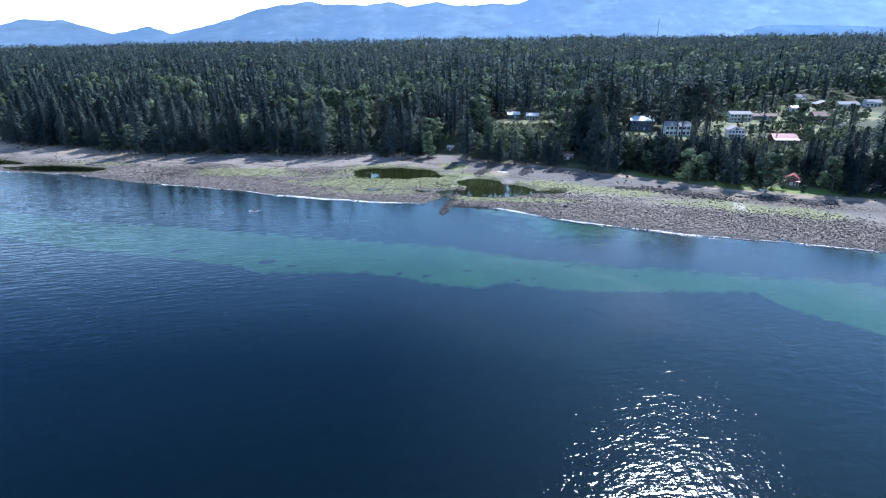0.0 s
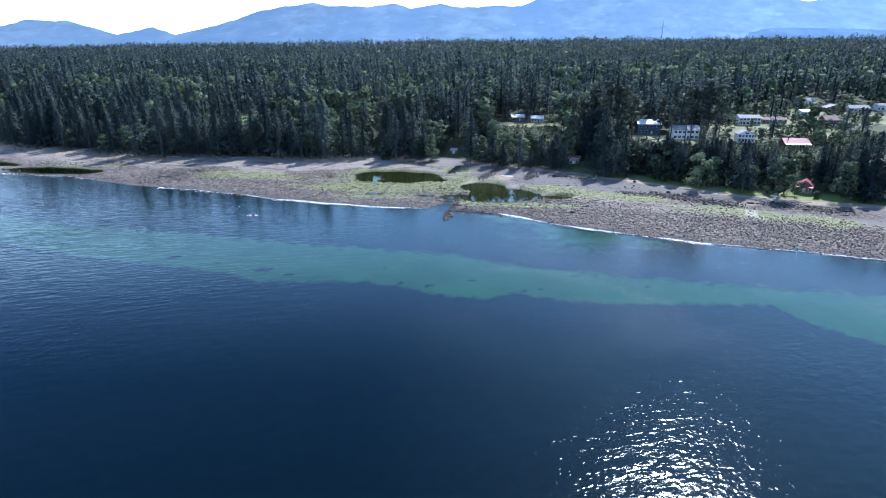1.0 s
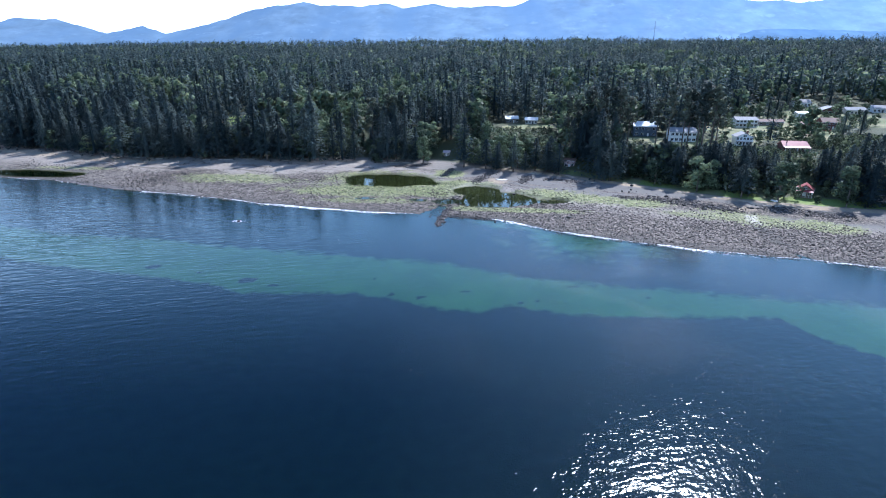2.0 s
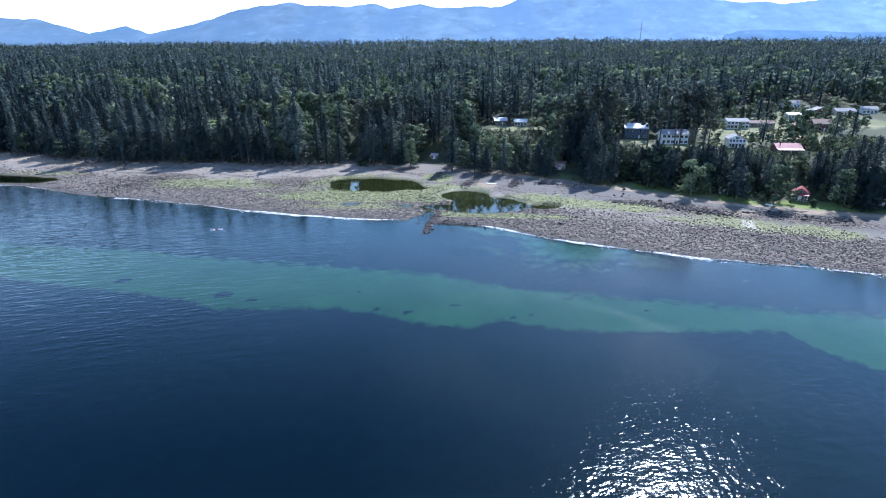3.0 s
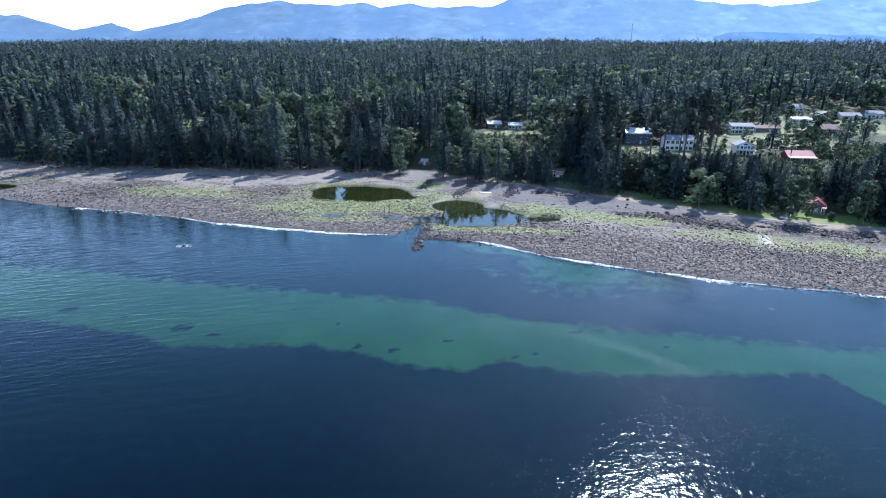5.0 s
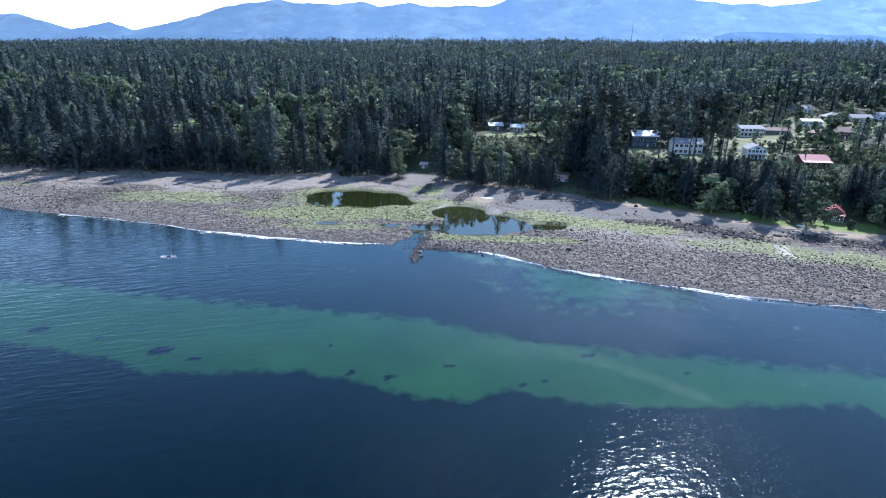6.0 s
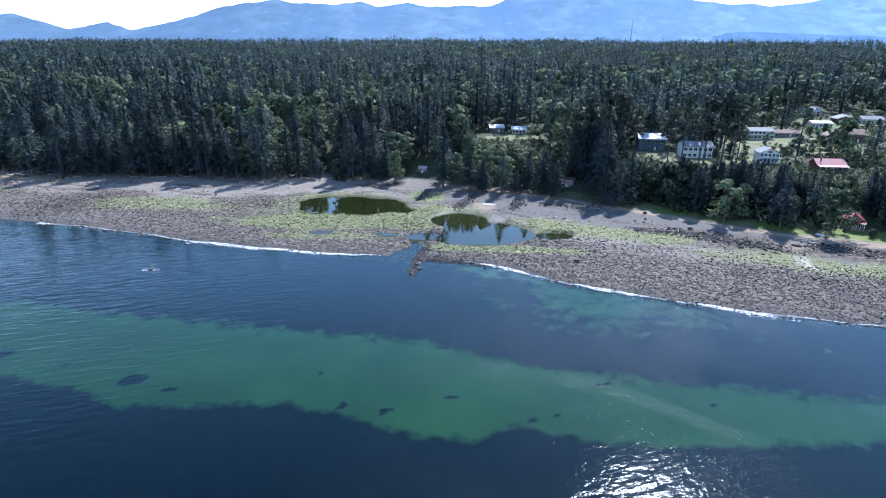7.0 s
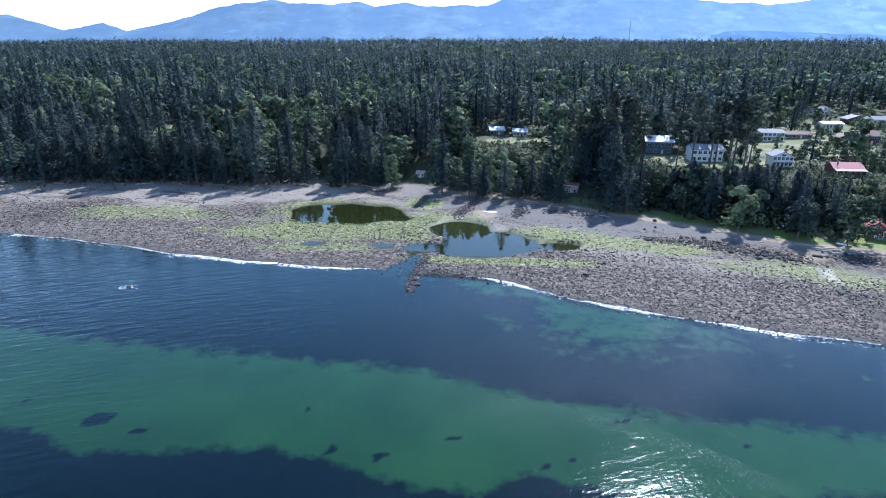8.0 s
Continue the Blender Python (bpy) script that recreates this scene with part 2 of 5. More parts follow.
def ground_material():
    m = Nodes("shore_ground")
    p = m.place()
    big, mid, fine = m.noise(p, 0.05, 4), m.noise(p, 0.35, 4), m.noise(p, 2.2, 5, 0.7)
    pebble = m.cells(p, 1.1, "Color")
    grit = m.cells(p, 3.2, "Color")
    speck = m.node("ShaderNodeSeparateColor", Color=pebble).outputs[0]
    speck2 = m.node("ShaderNodeSeparateColor", Color=grit).outputs[1]
    tone = m.math("MULTIPLY", m.math("ADD", speck, speck2), 0.5)
    # smooth grey shingle, coarse stones, pale sand, weed, grass, woodland floor, seabed
    shingle = m.mix(m.span(mid, 0.3, 0.7), (0.190, 0.166, 0.142), (0.270, 0.234, 0.196))
    shingle = m.mix(m.value("banded"), shingle, (0.25, 0.215, 0.18))
    shingle = m.mix(m.math("MULTIPLY", m.value("silty"), m.span(fine, 0.2, 0.8, 0.8, 1.0)), shingle, (0.100, 0.096, 0.094))
    shingle = m.mix(m.span(fine, 0.2, 0.8, 0.0, 0.35), shingle, (0.12, 0.11, 0.10))
    stones = m.mix(m.span(tone, 0.35, 0.80), (0.012, 0.010, 0.009), (0.220, 0.182, 0.150))
    stones = m.mix(m.span(mid, 0.35, 0.65, 0.0, 0.35), stones, (0.075, 0.06, 0.048))
    shingle = m.mix(m.math("MULTIPLY", m.span(m.noise(p, 0.9, 6, 0.75), 0.35, 0.65, 0.0, 0.5), m.span(m.value("silty"), 0, 1, 1.0, 0.15)), shingle, m.mix(m.span(tone, 0.3, 0.7), (0.07, 0.06, 0.052), (0.32, 0.275, 0.23)))
    c = m.mix(m.math("MAXIMUM", m.value("stony"), m.math("MULTIPLY", m.value("rubble"), 0.9)), shingle, stones)
    sand = m.mix(m.span(fine, 0.3, 0.7), (0.25, 0.19, 0.125), (0.34, 0.265, 0.18))
    c = m.mix(m.math("MULTIPLY", m.value("sandy"), m.span(mid, 0.25, 0.6, 0.55, 1.0)), c, sand)
    green = m.math("ADD", m.value("weedy"), m.span(m.noise(p, 0.28, 4), 0.3, 0.7, -0.3, 0.3))
    weed = m.mix(m.span(m.noise(p, 1.1, 5, 0.75), 0.3, 0.7), (0.060, 0.072, 0.024), (0.36, 0.37, 0.125))
    weed = m.mix(m.span(speck, 0.6, 0.95, 0, 0.5), weed, (0.38, 0.37, 0.22))
    weed = m.mix(m.span(speck2, 0.6, 0.85, 0, 0.85), weed, (0.045, 0.045, 0.035))
    weed = m.mix(m.span(mid, 0.45, 0.72, 0, 0.55), weed, (0.10, 0.14, 0.045))
    weed = m.mix(m.span(green, 0.55, 0.95, 0.0, 0.75), weed, m.mix(m.span(fine, 0.3, 0.7), (0.045, 0.065, 0.016), (0.16, 0.18, 0.05)))
    ragged = m.math("ADD", m.math("MULTIPLY", m.value("weedy"), 1.15), m.span(m.noise(p, 0.70, 7, 0.82), 0.28, 0.72, -0.60, 0.60))
    c = m.mix(m.span(ragged, 0.25, 0.70, 0.0, 0.95), c, weed)
    moss = m.mix(m.span(fine, 0.3, 0.7), (0.022, 0.030, 0.008), (0.075, 0.082, 0.022))
    c = m.mix(m.value("pond"), c, moss)
    grass = m.mix(m.span(fine, 0.3, 0.75), (0.075, 0.098, 0.034), (0.165, 0.180, 0.078))
    grass = m.mix(m.value("lush"), grass, m.mix(m.span(fine, 0.3, 0.7), (0.085, 0.130, 0.026), (0.200, 0.260, 0.062)))
    grass = m.mix(m.math("MULTIPLY", m.span(big, 0.45, 0.65, 0, 0.6), m.span(m.value("lush"), 0, 1, 1, 0)), grass, (0.31, 0.265, 0.155))
    edge = m.math("ADD", m.value("grassy"), m.span(mid, 0.3, 0.7, -0.3, 0.3))
    c = m.mix(m.span(edge, 0.4, 0.6), c, grass)
    floor = m.mix(m.span(fine, 0.3, 0.7), (0.026, 0.036, 0.014), (0.06, 0.068, 0.03))
    c = m.mix(m.value("wooded"), c, floor)
    bottom = m.mix(m.span(big, 0.3, 0.7), (0.225, 0.245, 0.15), (0.35, 0.345, 0.22))
    # the sandy bed turns darker towards the left
    bottom = m.mix(m.value("dark_bed"), bottom, (0.085, 0.105, 0.07))
    eel = m.mix(m.span(mid, 0.3, 0.7), (0.005, 0.008, 0.011), (0.014, 0.020, 0.022))
    torn = m.math("ADD", m.value("eelgrass"), m.span(m.noise(p, 0.22, 6, 0.65), 0.25, 0.75, -0.40, 0.40))
    bed = m.mix(m.span(torn, m.span(m.value("eelgrass"), 0.7, 0.95, 0.32, 0.44), m.span(m.value("eelgrass"), 0.7, 0.95, 0.72, 0.56)), bottom, eel)
    c = m.mix(m.value("seabed"), c, bed)
    wet = m.value("wet")
    c = m.mix(m.math("MULTIPLY", wet, 0.5), c, (0.03, 0.028, 0.026))
    h = m.math("ADD", m.math("MULTIPLY", fine, 0.4), m.math("MULTIPLY", tone, m.value("stony")))
    rough = m.span(wet, 0, 1, 0.92, m.span(m.value("stony"), 0, 1, 0.36, 0.88))
    return m.done(m.paint(c, rough, m.bump(h, m.span(wet, 0, 1, 0.6, 0.12), 0.25), specular=0.4))


def sea_material():
    m = Nodes("sea_water")
    p = m.place()
    axes = m.node("ShaderNodeSeparateXYZ", Vector=p)
    east, north = axes.outputs[0], axes.outputs[1]
    # short swell and cross waves offshore, long low crests in the lee, chop and fine ripples
    swell = m.noise(m.scaled(p, (0.42, 0.85, 1), -12), 0.66, 1, 0.5, 0.5)
    cross = m.noise(m.scaled(p, (0.75, 0.32, 1), 10), 0.9, 1, 0.5, 0.4)
    crests = m.noise(m.scaled(p, (0.13, 0.52, 1), -15), 1.0, 2, 0.5, 0.4)
    chop = m.noise(m.scaled(p, (0.9, 1.2, 1), -18), 1.2, 1, 0.5, 0.6)
    small = m.noise(p, 5.0, 1, 0.5, 0.3)
    # the water lies calmer in the lee of the shore
    lee = m.span(north, 88, 154, 1.0, 0.0)
    gust = m.span(m.noise(m.scaled(p, (0.6, 1.4, 1), -20), 0.020, 3), 0.35, 0.65, 0.70, 1.15)
    open_side = m.span(east, -140, -10, 1.0, 0.22)
    short_part = m.math("ADD", m.math("MULTIPLY", swell, 0.62), m.math("ADD", m.math("MULTIPLY", cross, 0.46), m.math("MULTIPLY", chop, 0.24)))
    short_part = m.math("MULTIPLY", short_part, m.span(lee, 0, 1, m.math("ADD", m.math("MULTIPLY", open_side, 0.22), 0.20), 0.97))
    long_part = m.math("MULTIPLY", m.math("MULTIPLY", crests, 1.30), m.math("MULTIPLY", open_side, m.span(lee, 0, 1, 1.0, 0.28)))
    height = m.math("MULTIPLY", m.math("ADD", m.math("ADD", long_part, short_part), m.math("MULTIPLY", small, 0.02)), gust)
    normal = m.bump(height, 1.0, 0.22)
    through_water = m.node("ShaderNodeBsdfTransparent", Color=(0.305, 0.60, 0.375)).outputs[0]
    body = m.node("ShaderNodeBsdfDiffuse", Color=(0.0010, 0.0038, 0.012)).outputs[0]
    below = m.blend(0.36, through_water, body)
    # tint dims the mirrored sky by position, most of all offshore to the left
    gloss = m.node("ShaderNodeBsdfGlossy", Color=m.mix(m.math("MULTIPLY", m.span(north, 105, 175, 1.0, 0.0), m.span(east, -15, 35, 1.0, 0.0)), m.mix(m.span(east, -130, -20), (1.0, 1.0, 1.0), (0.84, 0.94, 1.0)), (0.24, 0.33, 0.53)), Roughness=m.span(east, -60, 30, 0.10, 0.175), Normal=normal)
    gloss.distribution = "BECKMANN"
    fresnel = m.node("ShaderNodeFresnel", IOR=1.333, Normal=normal).outputs[0]
    return m.done(m.blend(fresnel, below, gloss.outputs[0]))


def wavelet_material():
    """The steep little faces of ripples: clear water that only mirrors."""
    m = Nodes("ripple_face")
    gloss = m.node("ShaderNodeBsdfGlossy", Color=(0.9, 0.95, 1.0), Roughness=0.40)
    gloss.distribution = "BECKMANN"
    clear = m.node("ShaderNodeBsdfTransparent", Color=(1, 1, 1)).outputs[0]
    return m.done(m.blend(m.node("ShaderNodeFresnel", IOR=1.333).outputs[0], clear, gloss.outputs[0]))


def pond_material():
    m = Nodes("still_water")
    p = m.place()
    normal = m.bump(m.noise(p, 1.2, 3), 0.25, 0.02)
    through_water = m.node("ShaderNodeBsdfTransparent", Color=(0.42, 0.47, 0.33)).outputs[0]
    gloss = m.node("ShaderNodeBsdfGlossy", Color=(1, 1, 1), Roughness=0.01, Normal=normal).outputs[0]
    fresnel = m.node("ShaderNodeFresnel", IOR=1.333, Normal=normal).outputs[0]
    return m.done(m.blend(fresnel, through_water, gloss))


def leaf_material(name, dark, light, rough=0.6, thin=0.25):
    """Foliage: tone differs from tree to tree and from tuft to tuft; each tuft faces the way its needles do."""
    m = Nodes(name)
    geo = m.t.nodes.new("ShaderNodeNewGeometry")
    info = m.t.nodes.new("ShaderNodeObjectInfo")
    own = m.math("FRACT", m.math("ADD", m.value("tone"), info.outputs["Random"]))
    tone = m.math("ADD", m.math("MULTIPLY", geo.outputs["Random Per Island"], 0.30), m.math("MULTIPLY", own, 0.70))
    c = m.mix(m.math("POWER", m.span(tone, 0.08, 0.92), 1.6), dark, light)
    c = m.mix(m.span(m.noise(m.place(), 0.9, 4, 0.7), 0.40, 0.75, 0, 0.45), c, tuple(v * 0.6 for v in dark))
    at = m.t.nodes.new("ShaderNodeAttribute")
    at.attribute_name = "lean"
    turn = m.t.nodes.new("ShaderNodeVectorTransform")
    turn.vector_type, turn.convert_from, turn.convert_to = "NORMAL", "OBJECT", "WORLD"
    m.put(turn.inputs[0], at.outputs["Vector"])
    skin = m.paint(c, rough, turn.outputs[0], specular=0.12)
    glow = m.node("ShaderNodeBsdfTranslucent", Color=c, Normal=turn.outputs[0]).outputs[0]
    return m.done(m.blend(thin, skin, glow))


def plain_material(name, colour, rough=0.7, other=None, scale=3.0, metal=0.0, bump=0.1):
    m = Nodes(name)
    p = m.local()
    n = m.noise(p, scale, 5, 0.65)
    dark = other or tuple(v * 0.72 for v in colour)
    c = m.mix(m.span(n, 0.3, 0.75), colour, dark)
    c = m.mix(m.span(m.noise(p, scale * 0.15, 3), 0.35, 0.7, 0, 0.35), c, tuple(v * 0.8 for v in dark))
    return m.done(m.paint(c, rough, m.bump(n, bump, 0.05), metal))


def bark_material():
    m = Nodes("bark")
    n = m.noise(m.scaled(m.local(), (4, 4, 0.7)), 2.0, 5, 0.7)
    c = m.mix(m.span(n, 0.3, 0.7), (0.05, 0.038, 0.03), (0.17, 0.14, 0.12))
    return m.done(m.paint(c, 0.9, m.bump(n, 0.8, 0.1)))


def stone_material():
    m = Nodes("stone")
    geo = m.t.nodes.new("ShaderNodeNewGeometry")
    info = m.t.nodes.new("ShaderNodeObjectInfo")
    tone = m.math("FRACT", m.math("ADD", geo.outputs["Random Per Island"], info.outputs["Random"]))
    c = m.mix(m.math("POWER", tone, 1.4), (0.014, 0.012, 0.012), (0.115, 0.100, 0.092))
    n = m.noise(m.place(), 4.0, 5, 0.7)
    c = m.mix(m.span(n, 0.45, 0.75, 0, 0.5), c, (0.20, 0.18, 0.16))
    return m.done(m.paint(c, 0.85, m.bump(n, 0.6, 0.1), specular=0.3))


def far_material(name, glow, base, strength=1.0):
    """Distant hills whose blue haze is painted on as a glow of the surface."""
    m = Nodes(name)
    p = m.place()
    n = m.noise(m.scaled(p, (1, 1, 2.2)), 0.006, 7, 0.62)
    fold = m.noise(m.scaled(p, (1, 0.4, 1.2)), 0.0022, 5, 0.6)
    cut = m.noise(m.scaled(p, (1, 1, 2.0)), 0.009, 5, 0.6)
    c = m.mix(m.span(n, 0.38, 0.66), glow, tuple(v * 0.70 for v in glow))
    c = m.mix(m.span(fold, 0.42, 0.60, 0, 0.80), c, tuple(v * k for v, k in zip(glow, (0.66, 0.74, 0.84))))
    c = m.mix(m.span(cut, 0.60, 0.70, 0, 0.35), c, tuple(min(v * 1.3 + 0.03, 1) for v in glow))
    # the painted haze glows stronger towards the sun's side
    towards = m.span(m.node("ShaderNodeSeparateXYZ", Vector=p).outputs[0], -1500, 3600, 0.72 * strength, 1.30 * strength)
    haze_glow = m.node("ShaderNodeEmission", Color=c, Strength=towards).outputs[0]
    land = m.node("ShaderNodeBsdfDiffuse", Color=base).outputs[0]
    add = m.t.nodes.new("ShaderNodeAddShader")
    m.t.links.new(haze_glow, add.inputs[0])
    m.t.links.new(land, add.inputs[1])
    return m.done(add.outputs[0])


GROUND, SEA, STILL, RIPPLE = ground_material(), sea_material(), pond_material(), wavelet_material()
NEEDLE = leaf_material("conifer_needles", (0.046, 0.075, 0.086), (0.148, 0.196, 0.184), 0.7, 0.45)
LEAF = leaf_material("broad_leaves", (0.046, 0.074, 0.048), (0.235, 0.305, 0.170), 0.6, 0.36)
PINE = leaf_material("pine_needles", (0.030, 0.042, 0.038), (0.170, 0.190, 0.130), 0.7, 0.18)
CLUMP = leaf_material("beach_weed", (0.050, 0.062, 0.022), (0.46, 0.465, 0.24), 0.6, 0.1)
BRAMBLE = leaf_material("bramble_leaves", (0.022, 0.038, 0.028), (0.200, 0.252, 0.145), 0.65, 0.40)
BARK, STONE = bark_material(), stone_material()
FOAM = plain_material("sea_foam", (0.85, 0.87, 0.88), 0.8, (0.75, 0.78, 0.80), 2.0)
# blue haze is part of these two colours and glows by itself
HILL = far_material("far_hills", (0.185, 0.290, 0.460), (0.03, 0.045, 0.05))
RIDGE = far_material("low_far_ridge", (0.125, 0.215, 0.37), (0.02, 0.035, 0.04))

# ---- ground, sea and ponds ----
X, Y = np.meshgrid(GX, GY)
Z = ground_height(X, Y)
W, B = along(WATERLINE, X), along(BACKSHORE, X)
D, E = Y - W, Y - B
pa, pb, pc = pond_depth(X, Y)
U = np.clip(D / np.maximum(B - W, 5), 0, 1)
patch = vnoise(X, Y, 22, 41, 3)

stony = smooth(0.62, 0.30, U + 0.35 * (patch - 0.5)) * (1 - 0.35 * smooth(-60, -200, X))
for cx, cy, rx, ry, turn in ((-62, 316, 45, 12, 10), (118, 256, 34, 9, -28), (160, 238, 30, 9, -22), (-20, 344, 14, 5, 8), (-152, 312, 30, 20, 25)):
    stony = np.maximum(stony, smooth(-0.2, 0.3, oval(X, Y, cx, cy, rx, ry, turn, 0.5, 51)))
weedy = np.zeros_like(X)
for cx, cy, rx, ry, turn, k in ((-112, 312, 34, 11, -6, 0.50), (-28, 292, 36, 15, -8, 0.80), (-34, 312, 30, 20, -4, 0.55), (10, 296, 22, 12, -20, 0.95), (-50, 284, 30, 9, -10, 0.60),
                             (52, 274, 24, 12, -14, 0.78), (82, 264, 24, 8, -20, 0.62), (30, 252, 36, 4, -8, 0.75), (4, 322, 9, 9, 30, 0.80), (-4, 283, 16, 9, -10, 0.95), (128, 236, 24, 10, -25, 0.55),
                             (150, 225, 20, 8, -20, 0.60), (112, 240, 20, 6, -25, 0.45), (-36, 268, 30, 5, -4, 0.45), (-215, 338, 40, 4, -8, 0.45)):
    weedy = np.maximum(weedy, k * smooth(-0.35, 0.5, oval(X, Y, cx, cy, rx, ry, turn, 0.6, 61)))
pond = np.maximum(smooth(-0.05, 0.08, pa), np.maximum(smooth(-0.03, 0.1, pb), smooth(-0.03, 0.1, pc)))
sandy = smooth(-6, -3, E) * smooth(4, 0, E) * smooth(0, 30, X) + 0.75 * smooth(-26, -14, E) * smooth(-6, -12, E) * smooth(-150, -190, X)
sandy = np.maximum(sandy, 0.8 * smooth(0.1, 0.6, oval(X, Y, 30, 305, 7, 9, 20, 0.3, 71)))
sandy = np.maximum(sandy, smooth(3.2, 2.0, np.abs((X - 219) * 0.81 - (Y - 352) * 0.59)) * (np.abs(Y - 352) < 26) * (X > 195))
sandy = np.maximum(sandy, 0.7 * smooth(0, 0.4, oval(X, Y, 134, 250, 7, 6, 0, 0.3, 72)))
sandy = np.maximum(sandy, 0.28 * smooth(-22, -12, E) * smooth(-4, -10, E) * smooth(-20, -120, X))
drive = smooth(3.2, 2.0, np.abs((X - 219) * 0.81 - (Y - 352) * 0.59)) * (np.abs(Y - 352) < 26) * (X > 195)
lawn = np.zeros_like(X)
for cx, cy, rx, ry, turn in ((208, 378, 48, 44, -10), (152, 338, 36, 13, -4), (122, 352, 16, 8, -10), (60, 408, 22, 12, 0), (275, 425, 50, 50, 0), (-158, 452, 10, 18, 0)):
    lawn = np.maximum(lawn, smooth(0.0, 0.2, oval(X, Y, cx, cy, rx, ry, turn, 0.3, 81)))
grassy = np.maximum(smooth(0.5, 5.0, E) * smooth(22, 10, E) * smooth(45, 80, X) * 0.9, lawn)
grassy = np.maximum(grassy, 0.5 * smooth(-8, 0, E) * smooth(16, 6, E) * smooth(0.45, 0.6, vnoise(X, Y, 30, 82, 2)) * smooth(-60, -130, X))
grassy = grassy * (1 - drive)
wooded = (1 - drive) * smooth(1, 12, E) * (1 - smooth(0.3, 0.7, grassy))
seabed = smooth(-1.5, -5.0, D) * (1 - smooth(0.1, 0.4, spit(X, Y)))
we, sh = along(WEED_EDGE, X), along(SHOAL_EDGE, X)
eelgrass = np.maximum(smooth(4, -4, Y - we), smooth(-8, 6, Y - sh) * (0.92 - (0.16 + 0.42 * smooth(-20, 40, X)) * smooth(6, 40, Y - sh) * smooth(0.35, 0.7, vnoise(X, Y, 22, 91, 3))))
for cx, cy, r in ((7.6, 162, 1.3), (-58.7, 170, 3.0), (40, 166, 1.5), (-20, 172, 1.0), (23, 154.6, 1.4), (-93, 181, 2.8), (-6, 158, 1.5), (28, 156, 1.0), (-14, 160, 1.3), (-50, 166, 1.3), (60, 158, 1.2), (-76, 176, 1.0)):
    eelgrass = np.maximum(eelgrass, 0.98 * smooth(-0.3, 0.3, oval(X, Y, cx, cy, r * 1.0, r * 0.7, 20, 0.5, 92)))
wet = np.clip(smooth(9, 1.0, D) + 2.2 * smooth(3.2, 1.2, np.abs(X - rill_x(Y))) * smooth(246, 240, Y) * smooth(196, 216, Y) + 0.5 * smooth(-0.3, -0.05, pb), 0, 1) * (D > -3)
masks = {"dark_bed": 0.55 * smooth(15, -110, X) * (0.7 + 0.6 * (patch - 0.5)), "stony": stony, "weedy": weedy * (1 - seabed), "pond": pond * (1 - seabed), "sandy": sandy * (1 - pond), "grassy": grassy, "wooded": wooded, "seabed": seabed, "eelgrass": eelgrass, "wet": wet, "lush": (smooth(0.1, 0.3, oval(X, Y, -158, 452, 10, 18, 0, 0.3, 98))) + smooth(-4, 0, E) * smooth(22, 14, E) * smooth(40, 70, X) * smooth(0.3, 0.6, vnoise(X, Y, 14, 97, 2)), "banded": 0.75 * smooth(0.55, 0.75, vnoise(X * 0.10, D, 2.6, 95, 3)) * smooth(0.5, 0.75, U) * smooth(20, -40, X), "rubble": smooth(0.51, 0.62, vnoise(X * 0.16, D, 3.6, 96, 3)) * smooth(0.05, 0.2, U) * smooth(0.92, 0.75, U), "silty": smooth(-25, 20, X) * smooth(0.45, 0.7, U)}
ground = new("ground", sheet("ground", GX, GY, Z, GROUND, {k: v.ravel() for k, v in masks.items()}))
tagged(ground, "grey shingle shore with green weed, wooded land behind", "ground", kind="structure")

SEAX = lines((0, 4900, 4.0, 1.15))
SEAX = np.unique(np.concatenate([SEAX, -SEAX]))
SEAY = np.unique(np.concatenate([lines((-1600, 330, 30.0, 1.0)), lines((330, 2400, 40, 1.1))]))
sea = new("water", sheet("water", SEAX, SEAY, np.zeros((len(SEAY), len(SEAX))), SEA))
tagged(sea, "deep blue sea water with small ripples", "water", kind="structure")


def pond_sheet(name, mask_index, level, x0, x1, y0, y1, label):
    xs, ys = np.arange(x0, x1, 1.0), np.arange(y0, y1, 1.0)
    PX, PY = np.meshgrid(xs, ys)
    inside = (pond_depth(PX, PY)[mask_index] > -0.13) & (ground_height(PX, PY) > level - 0.68)
    idx = np.arange(PX.size).reshape(PX.shape)
    keep = inside[:-1, :-1] & inside[:-1, 1:] & inside[1:, 1:] & inside[1:, :-1]
    faces = np.stack([idx[:-1, :-1], idx[:-1, 1:], idx[1:, 1:], idx[1:, :-1]], -1)[keep]
    used, faces = np.unique(faces, return_inverse=True)
    verts = np.stack([PX, PY, np.full(PX.shape, level)], -1).reshape(-1, 3)[used]
    ob = new(name, raw_mesh(name, verts, faces.reshape(-1, 4), STILL, True))
    return tagged(ob, label, "tidal pond", kind="structure")


pond_sheet("tidal_pond", 0, POND_A, -60, 6, 286, 336, "still green tidal pond on the shingle beach")
pond_sheet("tidal_pond", 1, POND_B, -46, 66, 256, 306, "shallow tidal pond mirroring trees and blue sky")
pond_sheet("tidal_pond", 2, POND_C, -320, -196, 310, 362, "narrow dark green pond behind the beach crest")



